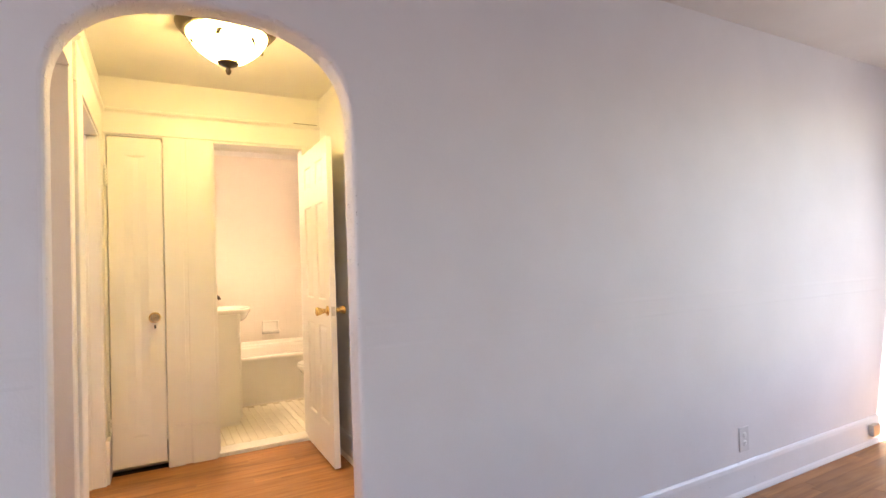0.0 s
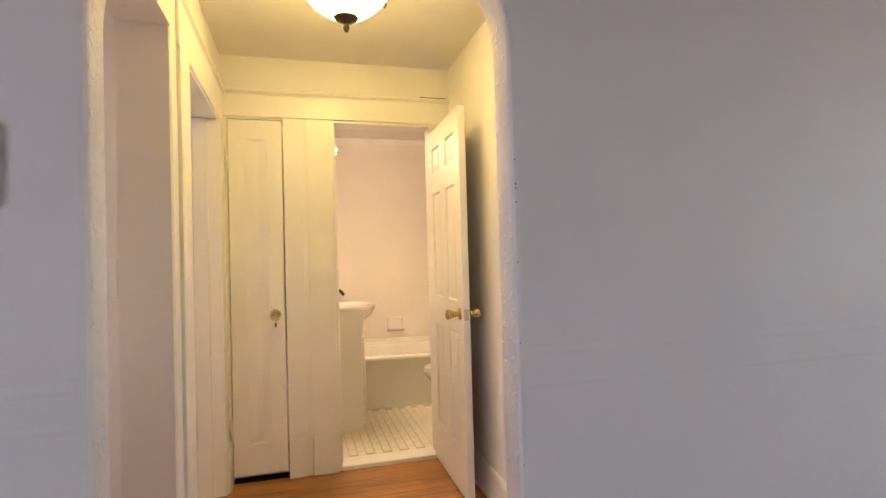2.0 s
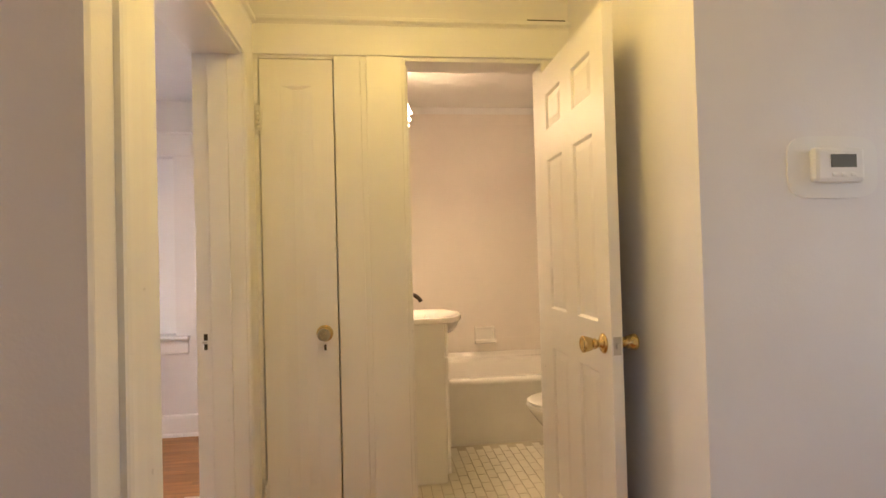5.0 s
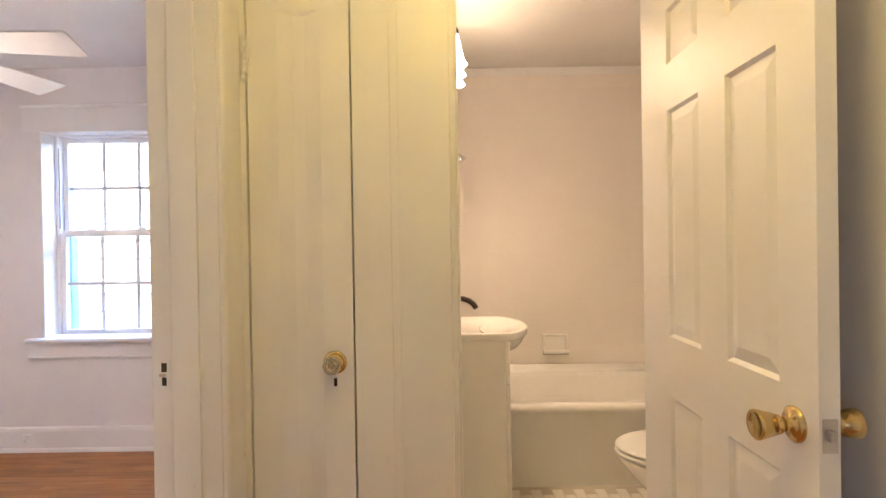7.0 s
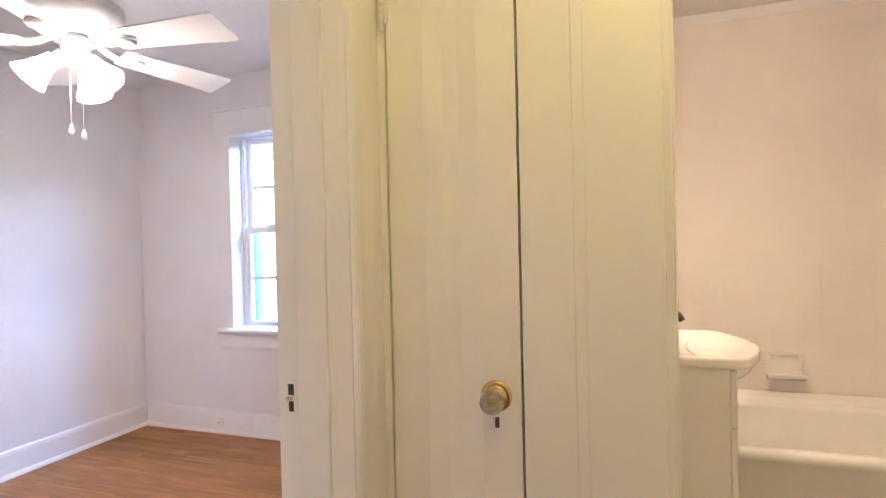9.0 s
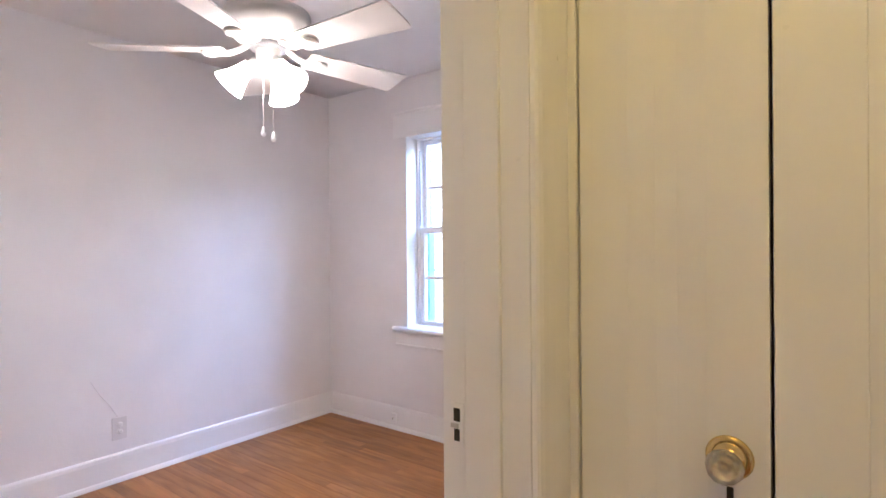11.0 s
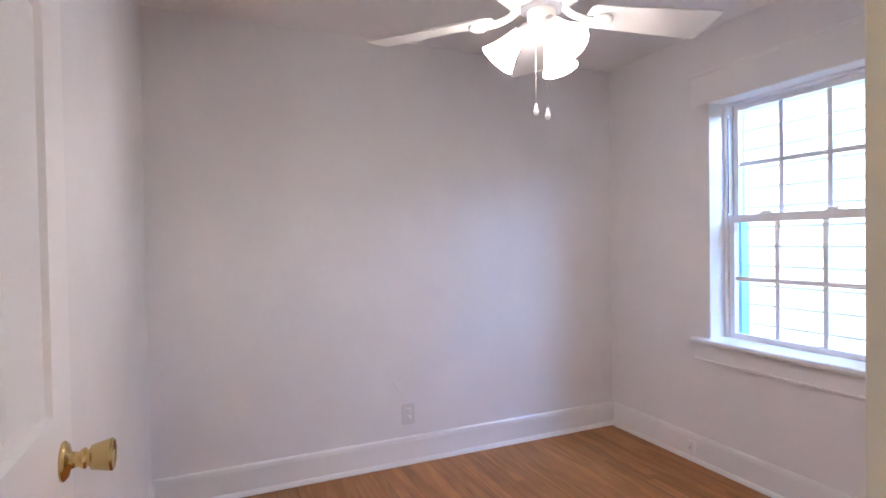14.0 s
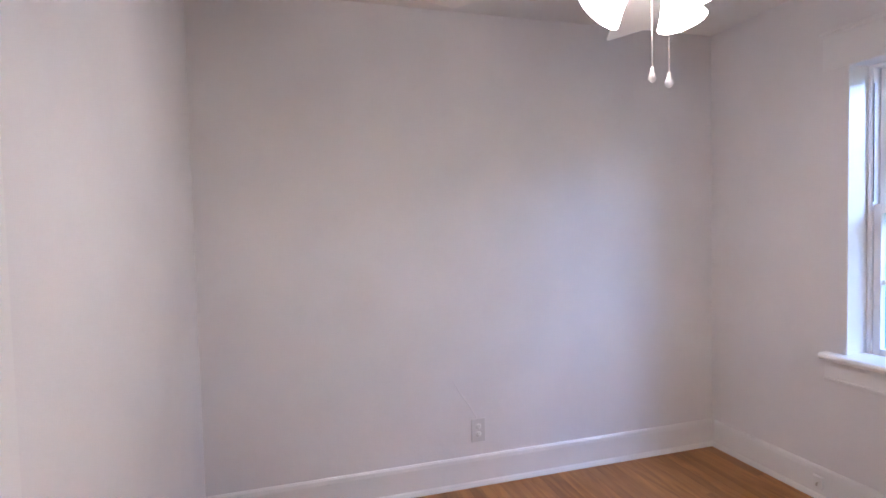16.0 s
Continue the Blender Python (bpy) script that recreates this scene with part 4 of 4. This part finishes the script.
bmesh.ops.transform(under, matrix=Matrix.Translation((VX - 0.005, (VY0 + VY1) / 2, VH + 0.012)) @ Matrix.Diagonal((0.104, 0.2, 0.1, 1)), verts=under.verts)
part("basin_underside", under, PORCELAIN, vanity, "rounded underside of the basin", True)
fx, fy, fz = 0.365, 4.81, VH + 0.034
faucet = part("faucet", tube([(fx, fy, fz), (fx, fy, fz + 0.055), (fx + 0.01, fy, fz + 0.085), (fx + 0.045, fy, fz + 0.112), (fx + 0.08, fy, fz + 0.12), (fx + 0.11, fy, fz + 0.11), (fx + 0.132, fy, fz + 0.092), (fx + 0.143, fy, fz + 0.074)], 0.0125, 14, None, 1.0), BRONZE, vanity, "dark bronze arched faucet", True)
part("faucet_base", lathe([(0, 0), (0.028, 0), (0.026, 0.01), (0.016, 0.016), (0, 0.016)], 24, None, Matrix.Translation((fx, fy, fz))), BRONZE, faucet, "bronze faucet base", True)

toilet = thing("toilet", (1.076, 4.58, 0.008), "white porcelain toilet with closed lid", "toilet")
def oval(bm, x0, x1, w, z, n=36, egg=0.12):
    mx_, a = (x0 + x1) / 2, (x1 - x0) / 2
    return [bm.verts.new((mx_ - a * math.cos(2 * math.pi * k / n), w * (1 + egg * math.cos(2 * math.pi * k / n) * -1) * math.sin(2 * math.pi * k / n), z)) for k in range(n)]
def loft(levels_, cap=True):
    bm = bmesh.new()
    rs_ = [oval(bm, *v) for v in levels_]
    for a, b in zip(rs_, rs_[1:]):
        for i in range(len(a)):
            bm.faces.new((a[i], a[(i + 1) % len(a)], b[(i + 1) % len(b)], b[i]))
    bm.faces.new(rs_[0][::-1])
    bm.faces.new(rs_[-1])
    return bm
part("bowl", loft([(0.16, 0.5, 0.11, 0), (0.17, 0.5, 0.1, 0.03), (0.18, 0.5, 0.095, 0.14), (0.13, 0.5, 0.12, 0.22), (0.05, 0.5, 0.165, 0.31), (0.012, 0.49, 0.182, 0.36), (0.005, 0.48, 0.185, 0.38), (0.02, 0.47, 0.17, 0.384)]), PORCELAIN, toilet, "porcelain bowl", True)
part("seat", loft([(0.0, 0.45, 0.188, 0.386), (-0.004, 0.45, 0.192, 0.392), (-0.002, 0.45, 0.19, 0.402), (0.008, 0.45, 0.182, 0.405)]), PLASTIC, toilet, "white seat", True)
part("lid", loft([(0.004, 0.455, 0.18, 0.4085), (0.0, 0.455, 0.186, 0.4105), (-0.002, 0.455, 0.19, 0.413), (0.0, 0.455, 0.188, 0.42), (0.02, 0.45, 0.17, 0.4275), (0.08, 0.42, 0.12, 0.4325)]), PLASTIC, toilet, "white closed lid", True)
part("tank", boxes((0.5, 0.77, -0.21, 0.21, 0.36, 0.7), bevel=0.02), PORCELAIN, toilet, "porcelain tank")
part("tank_lid", boxes((0.49, 0.778, -0.22, 0.22, 0.702, 0.735), bevel=0.012), PORCELAIN, toilet, "porcelain tank lid")

sconce = thing("vanity_light", (BATH_W, 4.9, 2.28), "bronze vanity wall light with lit bell shades", "wall light")
part("back_plate", boxes((0, 0.025, -0.2, 0.2, -0.045, 0.045), bevel=0.01), BRONZE, sconce, "dark bronze back plate")
for y in (-0.15, 0.0, 0.15):
    arm = part("arm", tube([(0.02, y, 0), (0.07, y, 0.012), (0.105, y, 0.008), (0.118, y, -0.02)], 0.008, 10), BRONZE, sconce, "bronze arm", True)
    part("cup", lathe([(0, 0.01), (0.018, 0.01), (0.024, -0.005), (0.024, -0.025), (0, -0.025)], 20, None, Matrix.Translation((0.12, y, -0.03))), BRONZE, arm, "bronze lamp cup", True)
    part("shade", lathe([(0.022, 0), (0.026, -0.02), (0.034, -0.06), (0.042, -0.1), (0.052, -0.128), (0.062, -0.142), (0.06, -0.142), (0.048, -0.125), (0.038, -0.1), (0.03, -0.06), (0.0, -0.03)], 30, None, Matrix.Translation((0.12, y, -0.045))), BATHSHADE, arm, "lit frosted bell shade", True)
    part("bulb", lathe([(0, -0.118), (0.012, -0.115), (0.02, -0.104), (0.02, -0.092), (0.012, -0.074), (0.01, -0.05), (0, -0.05)], 18, None, Matrix.Translation((0.12, y, -0.045))), BATHBULB, arm, "lit bulb", True)
shower = thing("shower_head", (0.391, 5.55, 1.86), "chrome shower head on a wall arm", "shower head")
part("flange", lathe([(0, 0), (0.03, 0), (0.026, 0.008), (0.01, 0.012), (0, 0.012)], 24, None, Matrix.Rotation(radians(90), 4, "Y")), CHROME, shower, "", True)
part("arm", tube([(0.005, 0, 0), (0.03, 0, 0.005), (0.045, 0, -0.002), (0.056, 0, -0.02)], 0.009, 12), CHROME, shower, "", True)
part("head", lathe([(0, 0.02), (0.012, 0.018), (0.016, 0.0), (0.034, -0.03), (0.036, -0.042), (0, -0.044)], 24, None, Matrix.Translation((0.062, 0, -0.04)) @ Matrix.Rotation(radians(-30), 4, "Y")), CHROME, shower, "", True)

# ---- small fittings ----
keypad = thing("alarm_keypad", (-0.405, ARCH_F, 1.432), "white alarm keypad with grey screen and buttons", "keypad")
part("case", boxes((-0.085, 0.085, -0.024, 0, -0.075, 0.075), bevel=0.008), PLASTIC, keypad)
part("lower_lip", boxes((-0.083, 0.083, -0.03, -0.02, -0.077, -0.068), bevel=0.003), PLASTIC, keypad)
part("screen", boxes((-0.06, 0.055, -0.0258, -0.0235, 0.032, 0.06), bevel=0.0008), SCREEN, keypad, "dark grey display")
for r in range(4):
    for c in range(4):
        part("button", boxes((-0.058 + c * 0.03, -0.058 + c * 0.03 + 0.022, -0.0275, -0.0235, 0.004 - r * 0.019, 0.014 - r * 0.019), bevel=0.002), GREYPLASTIC, keypad, "grey rubber button")

thermo = thing("thermostat", (1.51, CORR_N, 1.46), "white thermostat on a larger oval wall plate", "thermostat")
bm = bmesh.new()
pl = [(0.135 * math.copysign(abs(math.cos(a)) ** 0.45, math.cos(a)), 0.085 * math.copysign(abs(math.sin(a)) ** 0.45, math.sin(a))) for a in [2 * math.pi * k / 40 for k in range(40)]]
extrude(pl, 0.006, bm, Matrix(((1, 0, 0, 0), (0, 0, -1, 0), (0, 1, 0, 0), (0, 0, 0, 1))))
part("wall_plate", bm, PLASTIC, thermo, "white oval cover plate")
part("case", boxes((-0.075, 0.075, -0.032, -0.005, -0.045, 0.05), bevel=0.012), PLASTIC, thermo)
part("screen", boxes((-0.03, 0.045, -0.034, -0.031, -0.005, 0.03), bevel=0.001), SCREEN, thermo, "grey display")
for k in range(3):
    part("button", boxes((-0.028 + k * 0.028, -0.012 + k * 0.028, -0.0345, -0.031, -0.03, -0.02), bevel=0.002), PLASTIC, thermo, "small white button")

switch = thing("light_switch", (-0.472, PASS_N, 1.207), "white toggle light switch on the passage wall", "light switch")
part("plate", boxes((-0.0445, 0.0445, -0.009, 0, -0.066, 0.066), bevel=0.003), PLASTIC, switch)
part("toggle", boxes((-0.005, 0.005, -0.021, -0.008, -0.002, 0.014), bevel=0.002), PLASTIC, switch, "white toggle")
part("slot", boxes((-0.006, 0.006, -0.0098, -0.0085, -0.013, 0.015)), GREYPLASTIC, switch, "dark toggle slot")


def outlet(name, place, rz, label):
    o = thing(name, place, label, "outlet", "wall outlets", rz)
    part("plate", boxes((-0.038, 0.038, -0.0065, 0, -0.061, 0.061), bevel=0.0018), PLATE, o)
    for z in (-0.02, 0.02):
        f = part("socket", lathe([(0, 0.0075), (0.0155, 0.0075), (0.0165, 0.005), (0, 0.005)], 24, None, Matrix.Translation((0, 0, z)) @ Matrix.Rotation(radians(90), 4, "X")), PLASTIC, o, "receptacle face", True)
        for x in (-0.0063, 0.0063):
            part("slot", boxes((x - 0.0012, x + 0.0012, -0.0082, -0.007, z - 0.001, z + 0.007)), DARK, f, "dark slot")
        part("ground_hole", boxes((-0.002, 0.002, -0.0082, -0.007, z - 0.01, z - 0.006), bevel=0.0008), DARK, f, "dark round hole")
    part("screw", lathe([(0, 0.0075), (0.003, 0.007), (0.0035, 0.0055), (0, 0.0055)], 10, None, Matrix.Rotation(radians(90), 4, "X")), STEEL, o, "plate screw")
    return o


outlet("wall_outlet", (BED_W, 4.212, 0.29), 90, "white duplex outlet low on the bedroom wall")
outlet("wall_outlet", (2.69, ARCH_F, 0.27), 0, "white painted duplex outlet on the living room wall")

jack = thing("cable_jack", (-2.32, BED_N - 0.0155, 0.085), "small painted cable jack on the bedroom baseboard", "cable jack")
part("body", boxes((-0.025, 0.025, -0.016, 0, -0.03, 0.03), bevel=0.004), TRIM, jack)
part("cable_stub", tube([(0.0, -0.012, 0.0), (0.004, -0.026, -0.004), (0.012, -0.036, -0.004)], 0.0045, 10), STEEL, jack, "bent metal cable stub", True)
jack2 = thing("phone_jack", (3.98, ARCH_F - 0.0155, 0.09), "grey surface jack box on the living room baseboard", "phone jack")
part("body", boxes((-0.04, 0.04, -0.03, 0, -0.035, 0.035), bevel=0.005), STEEL, jack2)
part("cover", boxes((0.06, 0.085, -0.015, 0, -0.03, 0.02), bevel=0.003), PLASTIC, jack2, "small white cover")

vent = thing("floor_register", (-0.66, 4.5, 0.002), "pierced metal floor register in the oak boards", "floor vent")
part("frame", boxes((-0.13, 0.13, -0.155, -0.135, 0, 0.006), (-0.13, 0.13, 0.135, 0.155, 0, 0.006), (-0.13, -0.11, -0.135, 0.135, 0, 0.006), (0.11, 0.13, -0.135, 0.135, 0, 0.006), bevel=0.001), STEEL, vent, "grey metal frame")
part("duct", boxes((-0.11, 0.11, -0.135, 0.135, 0.0, 0.0015)), DARK, vent, "dark duct opening")
for i in range(9):
    part("bar", boxes((-0.11, 0.11, -0.132 + i * 0.0325, -0.124 + i * 0.0325, 0.002, 0.0055)), PLASTIC, vent)
for i in range(8):
    part("bar", boxes((-0.098 + i * 0.0265, -0.09 + i * 0.0265, -0.135, 0.135, 0.002, 0.005)), PLASTIC, vent)

# strike plates on the door linings
strike = thing("strike_plate", (BED_E + 0.022, 3.767, 0.95), "worn steel strike plate on the white door lining", "strike plate")
part("plate", boxes((-0.014, 0.014, -0.002, 0, -0.04, 0.04), bevel=0.0006), TRIM, strike, "painted-over steel plate")
part("upper_hole", boxes((-0.007, 0.007, -0.0028, -0.0016, 0.006, 0.03)), DARK, strike, "dark latch hole")
part("lower_hole", boxes((-0.006, 0.006, -0.0028, -0.0016, -0.03, -0.008)), DARK, strike, "dark bolt hole")
part("tongue", boxes((-0.012, 0.004, -0.006, -0.002, -0.006, 0.002), bevel=0.001), STEEL, strike, "bent steel tongue")
strike2 = thing("strike_plate", (BTH_L + 0.0125, CLOSET_Y + 0.016, 0.93), "painted-over strike plate on the bathroom door lining", "strike plate")
part("plate", boxes((0, 0.0025, -0.013, 0.013, -0.035, 0.035), bevel=0.001), TRIM, strike2)
part("hole", boxes((0.002, 0.0032, -0.005, 0.005, -0.012, 0.012)), DARK, strike2, "dark latch hole")

# ---- floor boards and tiles ----
WIDTH, GAP = 0.0572, 0.00025
unit = bmesh.new()
box(unit, 0, 1, 0, WIDTH - GAP, -0.012, 0.0)
for v in unit.verts:
    if v.co.z > -0.001:
        v.co.y = 0.0004 if v.co.y < 0.01 else WIDTH - GAP - 0.0004
unit_me = bpy.data.meshes.new("oak_strip")
unit.to_mesh(unit_me)
unit.free()
unit_me.materials.append(OAK)
rng = random.Random(7)


def lay(parent, x0, x1, y0, y1, mean):
    y = y0
    while y < y1 - 0.002:
        w = min(1.0, (y1 - y) / WIDTH)
        x = x0
        while x < x1 - 0.001:
            ln = rng.uniform(0.55, 1.5) * mean
            if x == x0:
                ln *= rng.uniform(0.35, 1.0)
            e = x1 if x1 - (x + ln) < 0.3 else x + ln
            o = new("oak_strip", unit_me)
            o.parent = parent
            o.location, o.scale = (x, y, rng.uniform(-0.0003, 0.0)), (e - x - 0.0008, w, 1)
            x = e
        y += WIDTH


lay(floor_bedroom, BED_W, BED_E, BED_S, BED_N, 1.3)
lay(floor_hall, HALL_L - 0.168, HALL_R, ARCH_F, CLOSET_Y + 0.0, 1.1)
rest = bmesh.new()


def lay_joined(x0, x1, y0, y1, mean):
    y = y0
    while y < y1 - 0.002:
        w = min(WIDTH, y1 - y) - GAP
        x = x0 - rng.uniform(0, mean)
        while x < x1 - 0.001:
            e = x + rng.uniform(0.55, 1.5) * mean
            a, b = max(x, x0), min(e, x1)
            if b - a > 0.01:
                box(rest, a, b - 0.0008, y, y + w, -0.012, rng.uniform(-0.0003, 0.0))
            x = e
        y += WIDTH


lay_joined(LIV_W, LIV_E, LIV_S, ARCH_F, 1.5)
lay_joined(-1.78, HALL_L - 0.168, ARCH_B, HALL_S, 1.1)
lay_joined(HALL_R, 2.58, ARCH_B, CORR_N, 1.1)
tagged(part("floor_boards_rest", rest, OAK), "oiled oak strip boards of living room and passages", "floor boards", "", "stuff")

tile_bm = bmesh.new()
TWD, TLN = 0.0515, 0.106
box(tile_bm, 0, TWD, 0, TLN, 0, 0.005)
for v in tile_bm.verts:
    if v.co.z > 0.001:
        v.co.x += 0.0012 if v.co.x < 0.01 else -0.0012
        v.co.y += 0.0012 if v.co.y < 0.01 else -0.0012
tile_me = bpy.data.meshes.new("floor_tile")
tile_bm.to_mesh(tile_me)
tile_bm.free()
tile_me.materials.append(FLOORTILE)
nx, ny = int((BATH_E - BATH_W) / 0.0545), 11
for i in range(nx):
    for j in range(ny + 1):
        y = BATH_S + 0.02 + j * 0.1085 - (0.054 if i % 2 else 0)
        if y < BATH_S + 0.015 or y + TLN > TY + 0.02:
            continue
        o = new("floor_tile", tile_me)
        o.parent = floor_bath
        o.location = (BATH_W + i * 0.0545, y, 0.0065 + rng.uniform(0, 0.0006))
        o.rotation_euler = (rng.uniform(-0.004, 0.004), rng.uniform(-0.004, 0.004), rng.uniform(-0.006, 0.006))

wall_n = bpy.data.objects["wall_bath_north"]
tile_bm = bmesh.new()
S = 0.1072
box(tile_bm, 0, S, -0.0, 0.004, 0, S)
for v in tile_bm.verts:
    if v.co.y < 0.001:
        v.co.x += 0.001 if v.co.x < 0.01 else -0.001
        v.co.z += 0.001 if v.co.z < 0.01 else -0.001
wt = bpy.data.meshes.new("wall_tile")
tile_bm.to_mesh(wt)
tile_bm.free()
wt.materials.append(TILE)
for i in range(14):
    for j in range(17):
        o = new("wall_tile", wt)
        o.parent = wall_n
        o.location = (0.392 + i * 0.108, BATH_N + 0.0006, 0.4795 + j * 0.108)
        o.rotation_euler = (rng.uniform(-0.0012, 0.0012), 0, rng.uniform(-0.0012, 0.0012))

# crease in the plaster above the bedroom outlet, and chips along the arch's edge
structure("trim_plaster_crease", tube([(BED_W + 0.0005, 4.205, 0.355), (BED_W + 0.001, 4.17, 0.42), (BED_W + 0.001, 4.115, 0.5), (BED_W + 0.0005, 4.075, 0.575)], 0.0034, 6), WALL, "faint crease in the painted plaster", category="wall")
for z, r in ((1.46, 0.0009), (1.405, 0.0013), (1.396, 0.001), (1.365, 0.0008), (1.23, 0.0008), (1.05, 0.0008), (0.78, 0.0007)):
    structure("trim_chip", boxes((ARCH_R + 0.009 - r, ARCH_R + 0.009 + r, ARCH_F - 0.0012, ARCH_F + 0.002, z - r * 1.3, z + r * 1.1), bevel=0.0003), CHIP, "small dark chip in the plaster edge", category="wall")
